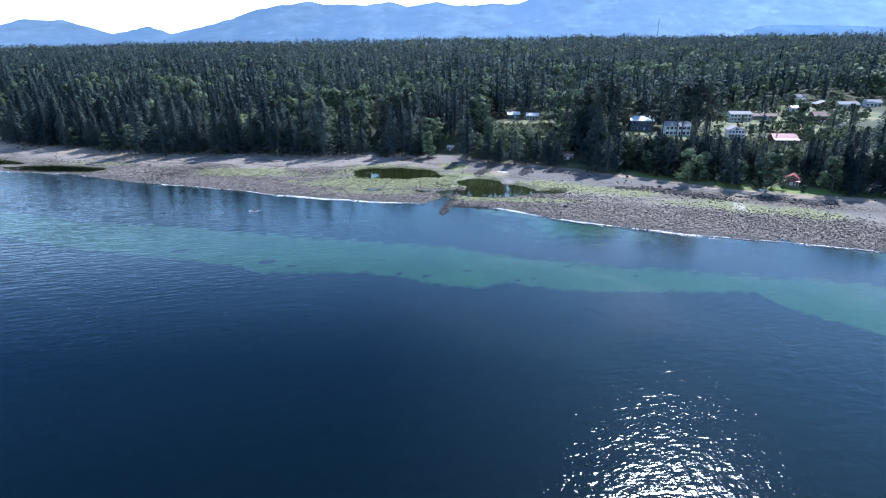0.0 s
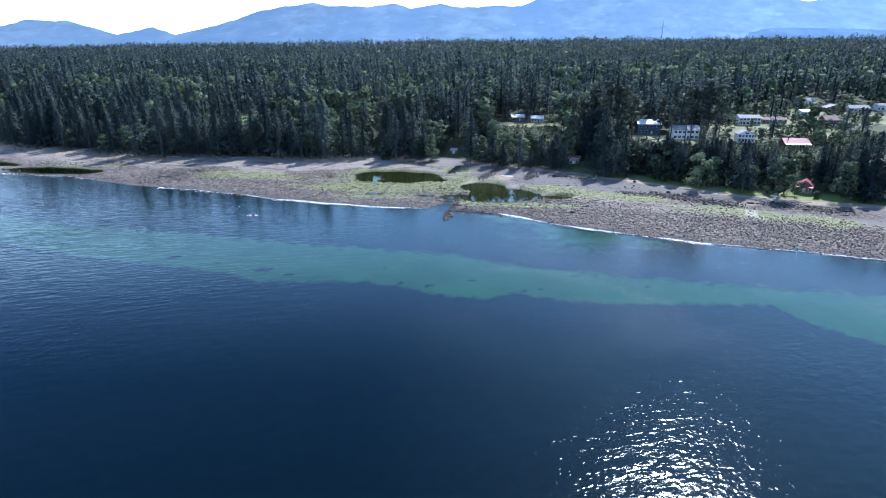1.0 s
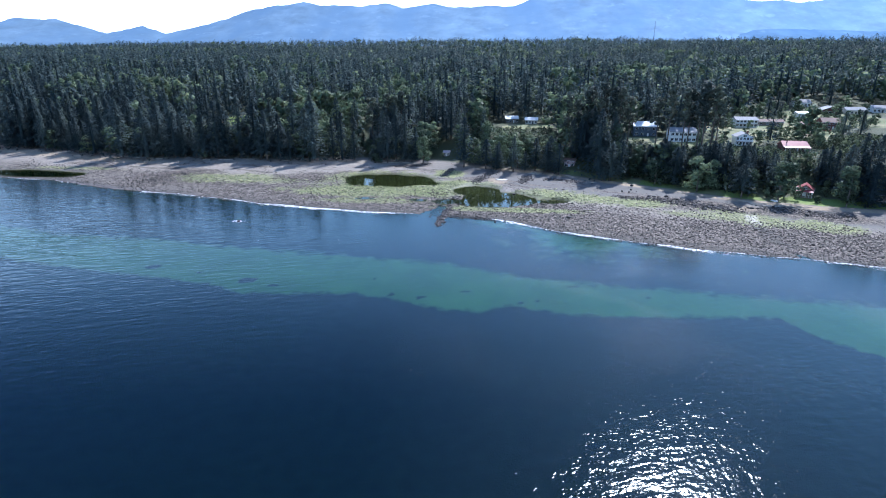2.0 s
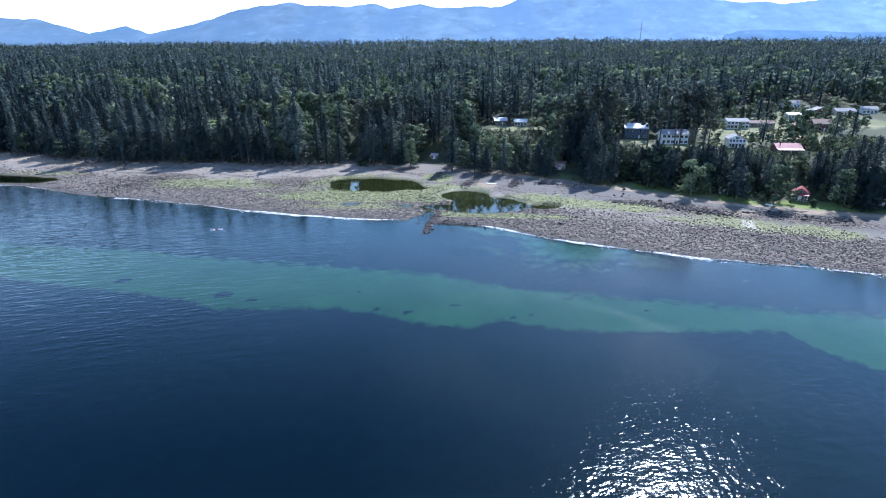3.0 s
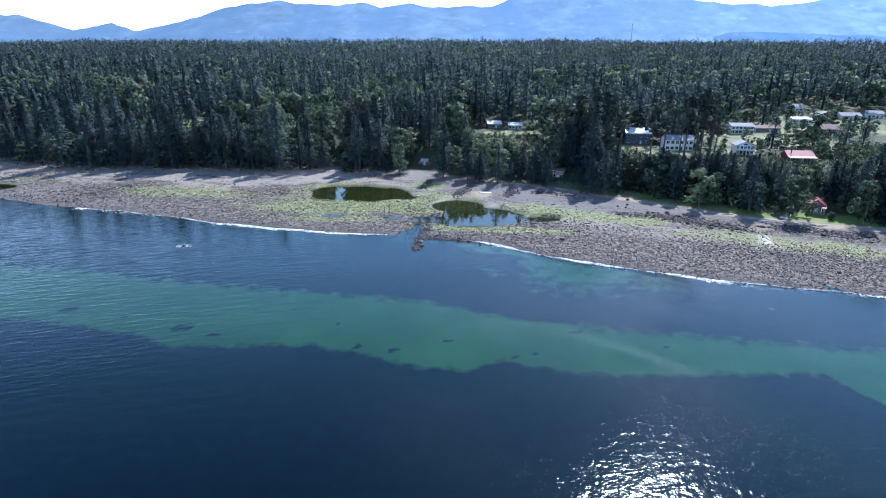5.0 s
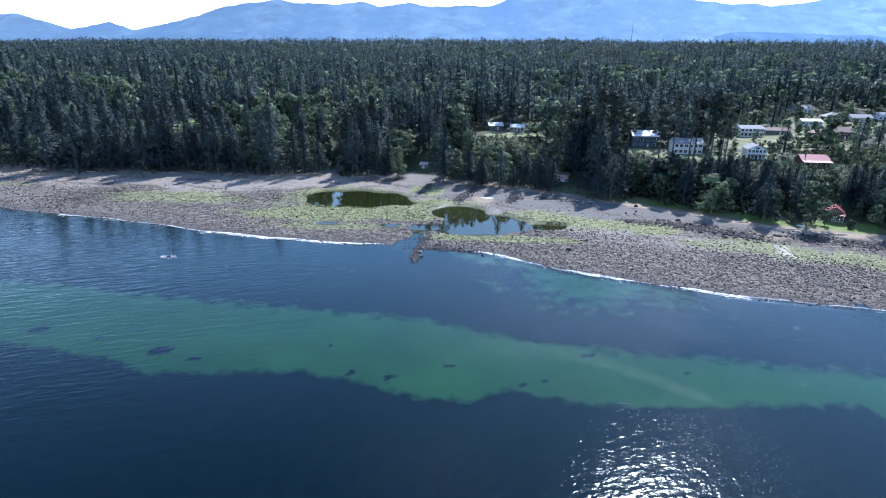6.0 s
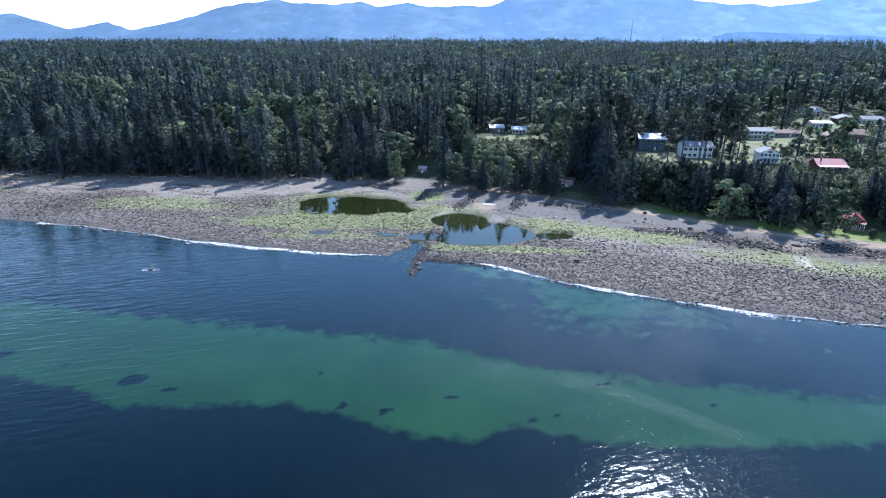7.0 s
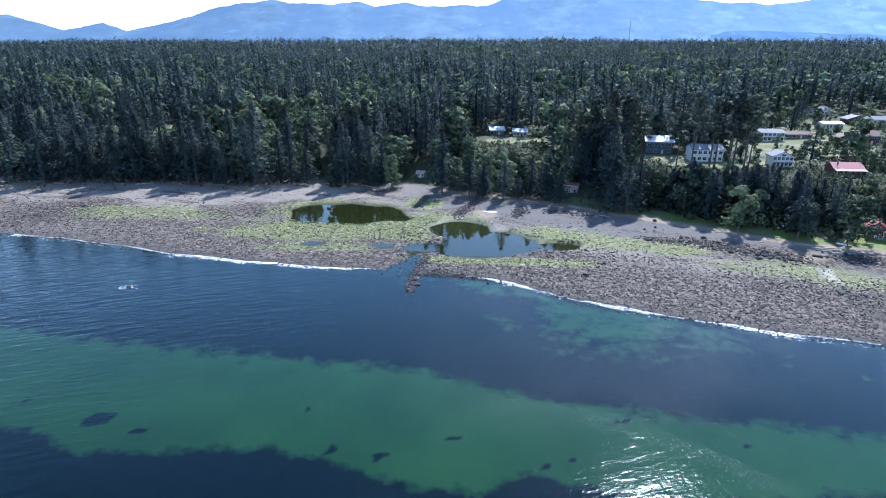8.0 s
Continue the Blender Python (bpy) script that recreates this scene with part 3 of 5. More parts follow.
def surf():
    """Flecks and clots of foam in ragged lines along the water's edge."""
    verts, faces, base = [], [], 0
    for x0, x1, back, per_metre in ((-300, -191, 0.0, 8), (-150, -12, 0.0, 34), (15, 210, 0.0, 34), (-150, -20, 1.7, 1.5), (15, 210, 1.8, 2)):
        n = int((x1 - x0) * per_metre)
        xs = rng.uniform(x0, x1, n)
        full = smooth(0.25, 0.75, vnoise(xs, xs * 0, 15, 6 + back, 2))
        ok = rng.random(n) < (0.32 + 0.68 * full) * smooth(0.05, 0.42, vnoise(xs, xs * 0, 1.3, 16 + back, 2))
        xs, full = xs[ok], full[ok]
        n = len(xs)
        w = along(WATERLINE, xs) + 2.4 * (vnoise(xs, along(WATERLINE, xs), 14, 21, 2) - 0.5) - back
        w = w + 0.9 * (vnoise(xs, xs * 0, 5.0, 15 + back, 3) - 0.5)
        ys = w - rng.random(n) ** 1.6 * (0.50 + 3.2 * full * vnoise(xs, xs * 0, 2.2, 5, 2)) + 0.25 * rng.random(n)
        size = rng.uniform(0.05, 0.15, n) * (0.7 + 0.6 * full)
        ang = rng.uniform(0, 6.28, n)[:, None] + np.arange(6) * 1.0472
        rad = size[:, None] * rng.uniform(0.6, 1.3, (n, 6))
        rim = np.stack([xs[:, None] + 1.5 * rad * np.cos(ang), ys[:, None] + rad * np.sin(ang), np.full((n, 6), 0.012)], -1)
        top = np.stack([xs, ys, 0.03 + size * 0.35], -1)[:, None]
        verts.append(np.concatenate([rim, top], 1).reshape(-1, 3))
        k = np.arange(6)
        tri = np.stack([k, (k + 1) % 6, np.full(6, 6)], -1)
        faces.append((tri[None] + (base + 7 * np.arange(n))[:, None, None]).reshape(-1, 3))
        base += 7 * n
    n = 70
    a, q = rng.uniform(0, 6.28, n), 0.7 + 1.3 * rng.random(n) ** 1.5
    xs, ys, size = -83.4 + 1.5 * q * np.cos(a), 233.3 + q * np.sin(a), rng.uniform(0.05, 0.14, n)
    ang = rng.uniform(0, 6.28, n)[:, None] + np.arange(6) * 1.0472
    rim = np.stack([xs[:, None] + size[:, None] * np.cos(ang), ys[:, None] + size[:, None] * np.sin(ang), np.full((n, 6), 0.012)], -1)
    verts.append(np.concatenate([rim, np.stack([xs, ys, 0.03 + size * 0.3], -1)[:, None]], 1).reshape(-1, 3))
    faces.append((tri[None] + (base + 7 * np.arange(n))[:, None, None]).reshape(-1, 3))
    ob = new("surf_foam", raw_mesh("surf_foam", np.concatenate(verts), np.concatenate(faces), FOAM, True))
    return tagged(ob, "thin white line of foam along the waterline", "foam", kind="stuff")


surf()



def ripples():
    """Steep little wavelets ruffled up by the breeze, thickest off the stony beach."""
    r = np.random.default_rng(27)
    n = 620000
    x, y = r.uniform(-110, 190, n), r.uniform(96, 262, n)
    k = (0.06 + 0.94 * smooth(-60, 30, x)) * smooth(96, 140, y) * (0.25 + 1.1 * smooth(0.3, 0.7, vnoise(x, y, 26, 28, 3)))
    streak = np.abs((y - 174) + 0.57 * (x - 18) + 3 * np.sin(x * 0.12))
    k = k + 3.0 * smooth(4, 1, streak) * smooth(8, 22, x) * smooth(66, 50, x)
    ok = (r.random(n) < 0.5 * k) & (y < along(WATERLINE, x) - 2.5)
    x, y = x[ok], y[ok]
    n = len(x)
    size = r.uniform(0.03, 0.09, n) * (0.8 + 0.2 * smooth(150, 230, y))
    ang = r.uniform(0, 6.28, n)[:, None] + np.array((0, 2.1, 4.2)) + r.uniform(-0.4, 0.4, (n, 3))
    px, py = size[:, None] * np.cos(ang) * 1.3, size[:, None] * np.sin(ang) * 1.5
    sx, sy = r.normal(0, 0.16, n), r.normal(0, 0.16, n)
    pz = px * sx[:, None] + py * sy[:, None] + 0.075
    verts = np.stack([x[:, None] + px, y[:, None] + py, pz], -1).reshape(-1, 3)
    ob = new("wavelets", raw_mesh("wavelets", verts, np.arange(3 * n).reshape(-1, 3), RIPPLE))
    return tagged(ob, "glinting wavelets ruffled on the blue water", "wavelets", kind="stuff")


ripples()


# ---- far hills ----
def hills(name, crest, y, material, roughness, label):
    """A range of hills: crest gives the height along x; slopes come down towards the shore with spurs and gullies."""
    xs = np.arange(crest[0][0], crest[-1][0] + 1, 18.0)
    top = along(crest, xs) + roughness * (vnoise(xs, xs * 0, 190, 3, 5) - 0.5) * 2.4 + 7 * (vnoise(xs, xs * 0, 34, 7, 2) - 0.5)
    verts, rows = [], 26
    for r in range(rows):
        k = r / (rows - 1)
        spur = (vnoise(xs + 160 * k, xs * 0 + 400 * k, 210, 4, 4) - 0.5) * math.sin(math.pi * k)
        verts.append(np.stack([xs, y - 900 * (1 - k) + 200 * spur, 40 + (top - 40) * np.clip(k ** 1.25 + 0.28 * spur, 0, 1)], -1))
    n = len(xs)
    faces = []
    for r in range(rows - 1):
        a = r * n + np.arange(n - 1)
        faces.append(np.stack([a, a + 1, a + n + 1, a + n], -1))
    ob = new(name, raw_mesh(name, np.concatenate(verts), np.concatenate(faces), material, True))
    return tagged(ob, label, "mountains", kind="structure")


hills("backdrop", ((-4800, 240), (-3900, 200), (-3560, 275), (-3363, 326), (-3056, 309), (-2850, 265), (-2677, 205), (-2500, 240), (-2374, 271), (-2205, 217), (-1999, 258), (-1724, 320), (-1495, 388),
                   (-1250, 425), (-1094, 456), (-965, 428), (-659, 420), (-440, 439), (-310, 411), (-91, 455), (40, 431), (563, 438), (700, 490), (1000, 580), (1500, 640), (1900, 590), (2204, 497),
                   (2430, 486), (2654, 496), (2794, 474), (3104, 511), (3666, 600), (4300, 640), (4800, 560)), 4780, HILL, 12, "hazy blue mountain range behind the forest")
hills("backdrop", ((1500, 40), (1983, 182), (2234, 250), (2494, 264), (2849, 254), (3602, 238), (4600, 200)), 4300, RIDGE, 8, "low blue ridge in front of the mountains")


# ---- trees ----
def conifer_crown(height, spread, start, boughs, tufts, size, seed, core=7, rings=4):
    """A fir's crown: drooping boughs set with ragged tufts round a dense core. Returns verts, triangles and the way each faces."""
    r = random.Random(seed)
    verts, tris, lean = [], [], []
    bare = [r.uniform(0, 6.28) for _ in range(4)]

    def reach(f, ang):
        shape = (1 - f) ** 0.80 * (0.78 + 0.22 * min(1, f * 5)) + 0.02
        return spread * shape * (0.92 + 0.16 * math.sin(6 * f + bare[0]) * math.cos(ang - bare[1]) + 0.10 * math.sin(15 * f + bare[2] + 2 * ang))

    for k in range(rings + 1):
        f = k / rings
        for j in range(core):
            a = 6.283 * j / core
            q = 0.13 * reach(f, a) * r.uniform(0.7, 1.2) if k < rings else 0.05
            verts.append((q * math.cos(a), q * math.sin(a), height * (start + (0.94 - start) * f)))
            lean.append((math.cos(a), math.sin(a), -0.4))
    for k in range(rings):
        for j in range(core):
            a, b = k * core + j, k * core + (j + 1) % core
            tris.extend(((a, b, b + core), (a, b + core, a + core)))
    for k in range(boughs):
        f = 1 - (1 - (k + r.random()) / boughs) ** 1.15
        ang = k * 2.39996 + r.uniform(-0.6, 0.6)
        c, s = math.cos(ang), math.sin(ang)
        length = reach(f, ang) * r.uniform(0.62, 1.25)
        z0 = height * (start + (1 - start) * f)
        drop = length * r.uniform(0.15, 0.60) * (1 - 0.7 * f * f)
        puff = 0.30 * length + 0.25 * size
        out = Vector((c, s, 0.25))
        for t in range(tufts):
            q = 1 - 0.80 * (t / tufts) * r.uniform(0.7, 1.1)
            o = Vector((r.gauss(0, 0.5), r.gauss(0, 0.5), r.gauss(0.1, 0.42)))
            p = Vector((c * length * q, s * length * q, z0 + 0.30 * drop - drop * q * q)) + o * puff
            w = size * r.uniform(0.55, 1.25) * (1 - 0.40 * f)
            a2 = ang + r.uniform(-1.1, 1.1)
            u = Vector((math.cos(a2), math.sin(a2), r.uniform(-0.9, 0.2))) * w * 1.15
            v = Vector((-math.sin(a2), math.cos(a2), r.uniform(-0.7, 0.7))) * w * 0.70
            i = len(verts)
            verts.extend((p - u * 0.7, p + v + u * r.uniform(-0.3, 0.3), p - v + u * r.uniform(-0.3, 0.3), p + u))
            tris.extend(((i, i + 2, i + 1), (i + 1, i + 2, i + 3)))
            n = (out * 0.95 + o * 0.9 + Vector((0, 0, 0.12))).normalized()
            lean.extend((n, n, n, n))
    i = len(verts)
    verts.extend(((0.22, 0, height * 0.955), (-0.12, 0.2, height * 0.955), (-0.12, -0.2, height * 0.955), (0, 0, height * 1.03)))
    lean.extend(((1, 0, 0.3), (-0.5, 0.8, 0.3), (-0.5, -0.8, 0.3), (0, 0, 1)))
    tris.extend(((i, i + 1, i + 3), (i + 1, i + 2, i + 3), (i + 2, i, i + 3)))
    return np.array([tuple(v) for v in verts]), np.array(tris), np.array([tuple(v) for v in lean])


def leafy_crown(height, spread, start, clumps, size, seed, count=9, lobe=0.47):
    """Clumps of leaves round a handful of uneven lobes. Returns verts, triangles and the way each faces."""
    r = random.Random(seed)
    lobes = []
    for k in range(count):
        a, q = r.uniform(0, 6.28), r.uniform(0.15, 0.62 if count < 10 else 0.85)
        f = r.random()
        lobes.append((math.cos(a) * spread * q * (1.1 - 0.6 * f), math.sin(a) * spread * q * (1.1 - 0.6 * f), height * (start + 0.12 + (0.8 - start) * f), spread * lobe * r.uniform(0.77, 1.23)))
    verts, tris, lean = [], [], []
    for k in range(clumps):
        cx, cy, cz, rad = lobes[k % len(lobes)]
        d = Vector((r.gauss(0, 1), r.gauss(0, 1), r.gauss(0.25, 0.9))).normalized()
        p = Vector((cx, cy, cz)) + Vector((d.x, d.y, d.z * 0.8)) * rad * r.uniform(0.65, 1.08)
        side = d.cross(Vector((r.gauss(0, 1), r.gauss(0, 1), r.gauss(0, 1)))).normalized()
        up = (d.cross(side) + d * r.uniform(-0.6, 0.6)).normalized()
        w, h = size * r.uniform(0.6, 1.3), size * r.uniform(0.6, 1.3)
        i = len(verts)
        verts.extend((p - side * w, p - up * h + d * 0.1 * w, p + side * w, p + up * h - d * 0.15 * w))
        tris.extend(((i, i + 1, i + 2), (i, i + 2, i + 3)))
        n = (d + Vector((cx, cy, 0)) * (0.35 / spread) + Vector((r.gauss(0, 0.24), r.gauss(0, 0.24), 0.15 + r.gauss(0, 0.2)))).normalized()
        lean.extend((n, n, n, n))
    return np.array([tuple(v) for v in verts]), np.array(tris), np.array([tuple(v) for v in lean])


def trunk_bm(height, radius, seed, limbs=0, limb_from=0.4, reach=2.0):
    r = random.Random(seed)
    bm = bmesh.new()
    rings = []
    bend = r.uniform(-0.015, 0.015) * height
    for k, f in enumerate((0, 0.03, 0.25, 0.5, 0.75, 0.97)):
        rad = radius * (1.35 if k == 0 else 1.0) * (1 - 0.86 * f)
        rings.append([bm.verts.new((rad * math.cos(6.283 * j / 7) + bend * f * f, rad * math.sin(6.283 * j / 7), height * f - (0.5 if k == 0 else 0))) for j in range(7)])
    for a, b in zip(rings, rings[1:]):
        for j in range(7):
            bm.faces.new((a[j], a[(j + 1) % 7], b[(j + 1) % 7], b[j]))
    bm.faces.new(rings[-1])
    for k in range(limbs):
        ang, z0 = r.uniform(0, 6.28), height * r.uniform(limb_from, 0.85)
        ln, rise = reach * r.uniform(0.5, 1.0), r.uniform(0.2, 0.8)
        d = Vector((math.cos(ang), math.sin(ang), rise)).normalized()
        s = d.cross(Vector((0, 0, 1))).normalized()
        t = d.cross(s)
        rr = radius * 0.3
        foot = [bm.verts.new(Vector((0, 0, z0)) + s * rr * math.cos(q) + t * rr * math.sin(q)) for q in (0, 2.09, 4.19)]
        tip = [bm.verts.new(Vector((0, 0, z0)) + d * ln + (s * math.cos(q) + t * math.sin(q)) * rr * 0.2) for q in (0, 2.09, 4.19)]
        for j in range(3):
            bm.faces.new((foot[j], foot[(j + 1) % 3], tip[(j + 1) % 3], tip[j]))
    return bm


def tree(name, trunk, crown, crown_material, label, category, group):
    """A tree: an empty at its foot with a trunk and a crown under it."""
    root = new(name)
    tagged(root, label, category, group)
    part("trunk", trunk, BARK, root)
    c = new("crown", raw_mesh("crown", crown[0], crown[1], crown_material, lean=crown[2]))
    c.parent = root
    return root


FIRS = [tree("conifer_tree", trunk_bm(h, 0.42, 10 + i, 4, 0.1, 1.5), conifer_crown(h, s, st, n, 11, 0.68, 20 + i), NEEDLE,
             "tall dark green fir with drooping boughs", "tree", "firs along the shore")
        for i, (h, s, st, n) in enumerate(((30, 8.4, 0.04, 130), (30, 9.6, 0.06, 140), (30, 7.2, 0.03, 120), (30, 8.8, 0.10, 125), (30, 10.6, 0.04, 145), (30, 8.0, 0.16, 115)))]
PINES = [tree("pine_tree", trunk_bm(30, 0.36, 40 + i, 9, 0.35, 2.2), leafy_crown(30, s, st, 900, 0.50, 50 + i, 30, 0.32), PINE,
              "tall pine with a long bare trunk and high crown", "tree", "pines on the bluff")
         for i, (s, st) in enumerate(((3.8, 0.26), (3.2, 0.34), (4.4, 0.22)))]
ALDERS = [tree("alder_tree", trunk_bm(13, 0.24, 60 + i, 7, 0.25, 3.0), leafy_crown(15, 5.4, 0.02, 1150, 0.36, 70 + i, 20, 0.30), LEAF,
               "light green leafy alder with a rounded crown", "tree", "alders along the shore")
          for i in range(5)]
SHRUBS = [tree("shrub", trunk_bm(2.2, 0.10, 80 + i, 6, 0.1, 1.2), leafy_crown(3.4, 2.3, 0.0, 170, 0.34, 90 + i), BRAMBLE,
               "round leafy green shrub above the beach", "shrub", "shrubs along the shore")
          for i in range(3)]


def ground_at(x, y):
    return float(ground_height(np.array([float(x)]), np.array([float(y)]))[0])


def plant(kind, x, y, height, spread=1.0):
    """Copies a tree to a place of the plan; height is in metres."""
    base = {"f": (FIRS, 30.0), "p": (PINES, 30.0), "a": (ALDERS, 15.0), "s": (SHRUBS, 3.4)}[kind]
    k = height / base[1]
    m = Matrix.LocRotScale((x, y, ground_at(x, y)), Euler((0, 0, random.uniform(0, 6.28))), (k * spread, k * spread, k))
    return copy_thing(random.choice(base[0]), m)


# houses: x, y, turn, width, depth, wall height, ridge along the width, rise
CLEAR = ((-158, 452, 9, 17, 0), (110, 500, 7, 9, 0), (208, 376, 46, 42, -10), (152, 337, 34, 12, -4), (122, 358, 17, 12, -10), (60, 410, 22, 13, 0), (262, 420, 42, 45, 0), (296, 465, 40, 32, 0), (164, 435, 8, 8, 0), (169, 266, 14, 11, 0), (200, 252, 8, 5, 0), (74, 326, 9, 12, 0), (2.5, 360, 11, 17, 0), (-108, 385, 6, 6, 0), (338, 450, 16, 12, 0))


def cleared(x, y):
    k = np.full_like(x, -9.0)
    for cx, cy, rx, ry, turn in CLEAR:
        k = np.maximum(k, oval(x, y, cx, cy, rx, ry, turn, 0.35, 81))
    return k > 0


def roof_of_woods(x, y):
    """The greatest height that trees reach at a place: low in front of the houses."""
    b = along(BACKSHORE, x)
    cap = np.full_like(x, 40.0)
    g = ground_height(x, y)
    cap = np.where((np.abs(x + 156) < 13) & (y > 400) & (y < 440), 8, cap)
    front = (x > 100) & (x < 206) & (y - b < 85)
    line = 18.0 - 2.5 * smooth(150, 170, x) + 0.17 * np.clip(333 - y, 0, 60) + 7.0 * (vnoise(x, y, 13, 107, 2) - 0.55)
    cap = np.where(front, np.clip(line - g, 2.0, 19), cap)
    gap = (x > 32) & (x < 74) & (y - b > 26) & (y < 424)
    cap = np.where(gap, np.clip(20.5 - g, 2.2, 9), cap)
    cap = np.where((x > 206) & (x < 330) & (y - b < 175) & (y > 295), np.clip(24 - g, 3, 8), cap)
    cap = np.where((x > 240) & (x < 345) & (y > 380) & (y < 460), 6, cap)
    cap = np.where((x > 18) & (x < 72) & (y - b < 60) & (cap > 14), 11 + 15 * vnoise(x, y, 9, 108, 2), cap)
    # a gap in the wood behind the upper pond, where only bare trunks stand
    gap = (np.abs(x + 35 + 0.16 * (y - 310)) < 5.0) & (y > 350) & (y < 640)
    cap = np.where(gap, np.clip(0.22 * (y - 312) - g, 2.5, 40), cap)
    return cap


def broadleaf_share(x, y):
    k = smooth(0.55, 0.62, vnoise(x, y, 40, 101, 3))
    for cx, cy, rx, ry in ((-152, 404, 28, 20), (-88, 430, 28, 28), (-35, 556, 42, 26), (-20, 480, 18, 20), (40, 368, 36, 26), (-230, 520, 40, 24), (-150, 600, 50, 24), (250, 330, 40, 30), (260, 620, 160, 90)):
        k = np.maximum(k, 0.97 * (oval(x, y, cx, cy, rx, ry, 0, 0.6, 102) > 0))
    return k


def scatter(x0, x1, y0, y1, step, seed):
    r = np.random.default_rng(seed)
    xs, ys = np.meshgrid(np.arange(x0, x1, step), np.arange(y0, y1, step))
    xs = xs + r.uniform(-0.48, 0.48, xs.shape) * step
    ys = ys + r.uniform(-0.48, 0.48, ys.shape) * step
    return xs.ravel(), ys.ravel()


def grove(name, templates, x, y, h, material, label, category, seed):
    """Many trees too far to count, as one object. templates: crowns one metre high and wide in scale."""
    r = np.random.default_rng(seed)
    z = ground_height(x, y)
    pick = r.integers(0, len(templates), len(x))
    allv, allf, alln, tone, base = [], [], [], [], 0
    for k, (tv, tf, tn) in enumerate(templates):
        sel = np.nonzero(pick == k)[0]
        if not len(sel):
            continue
        a = r.uniform(0, 6.28, len(sel))
        c, s, hh = np.cos(a), np.sin(a), h[sel]
        wide = hh * r.uniform(0.8, 1.2, len(sel))
        v = np.empty((len(sel), len(tv), 3))
        v[:, :, 0] = (tv[:, 0] * c[:, None] - tv[:, 1] * s[:, None]) * wide[:, None] + x[sel][:, None]
        v[:, :, 1] = (tv[:, 0] * s[:, None] + tv[:, 1] * c[:, None]) * wide[:, None] + y[sel][:, None]
        v[:, :, 2] = tv[:, 2] * hh[:, None] + z[sel][:, None]
        n = np.empty_like(v)
        n[:, :, 0] = tn[:, 0] * c[:, None] - tn[:, 1] * s[:, None]
        n[:, :, 1] = tn[:, 0] * s[:, None] + tn[:, 1] * c[:, None]
        n[:, :, 2] = tn[:, 2]
        alln.append(n.reshape(-1, 3))
        f = tf[None] + (np.arange(len(sel)) * len(tv))[:, None, None] + base
        allv.append(v.reshape(-1, 3))
        allf.append(f.reshape(-1, 3))
        tone.append(np.repeat(r.random(len(sel)), len(tv)))
        base += len(sel) * len(tv)
    ob = new(name, raw_mesh(name, np.concatenate(allv), np.concatenate(allf), material, False, {"tone": np.concatenate(tone)}, np.concatenate(alln)))
    return tagged(ob, label, category, kind="stuff")


def unit(crown, height):
    v, f, n = crown
    return v / height, f, n


MID_FIRS = [unit(conifer_crown(30, s, 0.25, 50, 3, 1.5, 200 + i, 5, 3), 30) for i, s in enumerate((9.0, 10.4, 7.6, 11.6, 9.6))]
FAR_FIRS = [unit(conifer_crown(30, s, 0.34, 15, 2, 2.4, 210 + i, 3, 1), 30) for i, s in enumerate((9.6, 11.2, 8.2))]
LAST_FIRS = [unit(conifer_crown(30, s, 0.40, 9, 1, 3.2, 250 + i, 3, 1), 30) for i, s in enumerate((9.0, 10.4, 8.0))]
BACK_FIRS = [unit(conifer_crown(30, s, 0.10, 74, 4, 1.25, 260 + i, 6, 3), 30) for i, s in enumerate((8.8, 10.2, 7.6, 11.2, 9.2))]
REAR_FIRS = [unit(conifer_crown(30, s, 0.32, 30, 2, 1.9, 270 + i, 4, 2), 30) for i, s in enumerate((9.0, 10.6, 7.8, 9.8))]
MID_LEAFY = [unit(leafy_crown(15, 5.8, 0.08, 190, 0.80, 220 + i, 14, 0.33), 15) for i in range(4)]
REAR_LEAFY = [unit(leafy_crown(15, 5.8, 0.2, 96, 1.02, 225 + i, 9, 0.38), 15) for i in range(3)]
FAR_LEAFY = [unit(leafy_crown(15, 5.8, 0.3, 36, 1.7, 230 + i), 15) for i in range(3)]

# the front of the wood, tree by tree
xs, ys = scatter(-330, 235, 245, 560, 7.7, 301)
eb = ys - along(BACKSHORE, xs)
start_line = -11.0 + 6.0 * vnoise(xs, ys, 12, 303, 2) + 10.5 * smooth(20, 110, xs)
ok = (eb > start_line) & (eb < 34 + 8 * vnoise(xs, ys, 30, 304)) & ~cleared(xs, ys) & ((xs < 70) | (eb > 13) | (vnoise(xs, ys, 11, 306) > 0.45))
xs, ys = xs[ok], ys[ok]
caps, leafy = roof_of_woods(xs, ys), broadleaf_share(xs, ys)
for x, y, cap, share, back in zip(xs, ys, caps, leafy, ys - along(BACKSHORE, xs)):
    tall = min(cap, random.choice((random.uniform(11, 21), random.uniform(20, 31), random.uniform(25, 37))))
    if cap < 7:
        plant("s", x, y, cap * random.uniform(0.7, 1.1), random.uniform(1.0, 1.6))
        plant("s", x + random.uniform(2.5, 4), y + random.uniform(-3, 3), min(cap, 3.5) * random.uniform(0.7, 1.1), random.uniform(1.0, 1.7))
    elif random.random() < max(0.92 * share, 0.20 if cap < 15 else 0.08) * (0.35 if back < 4 else 1.0):
        plant("a", x, y, min(tall, random.uniform(9, 20)), random.uniform(0.9, 1.3))
    else:
        plant("f", x, y, tall, random.uniform(0.95, 1.30) * (1.25 if tall < 20 else 1.0))
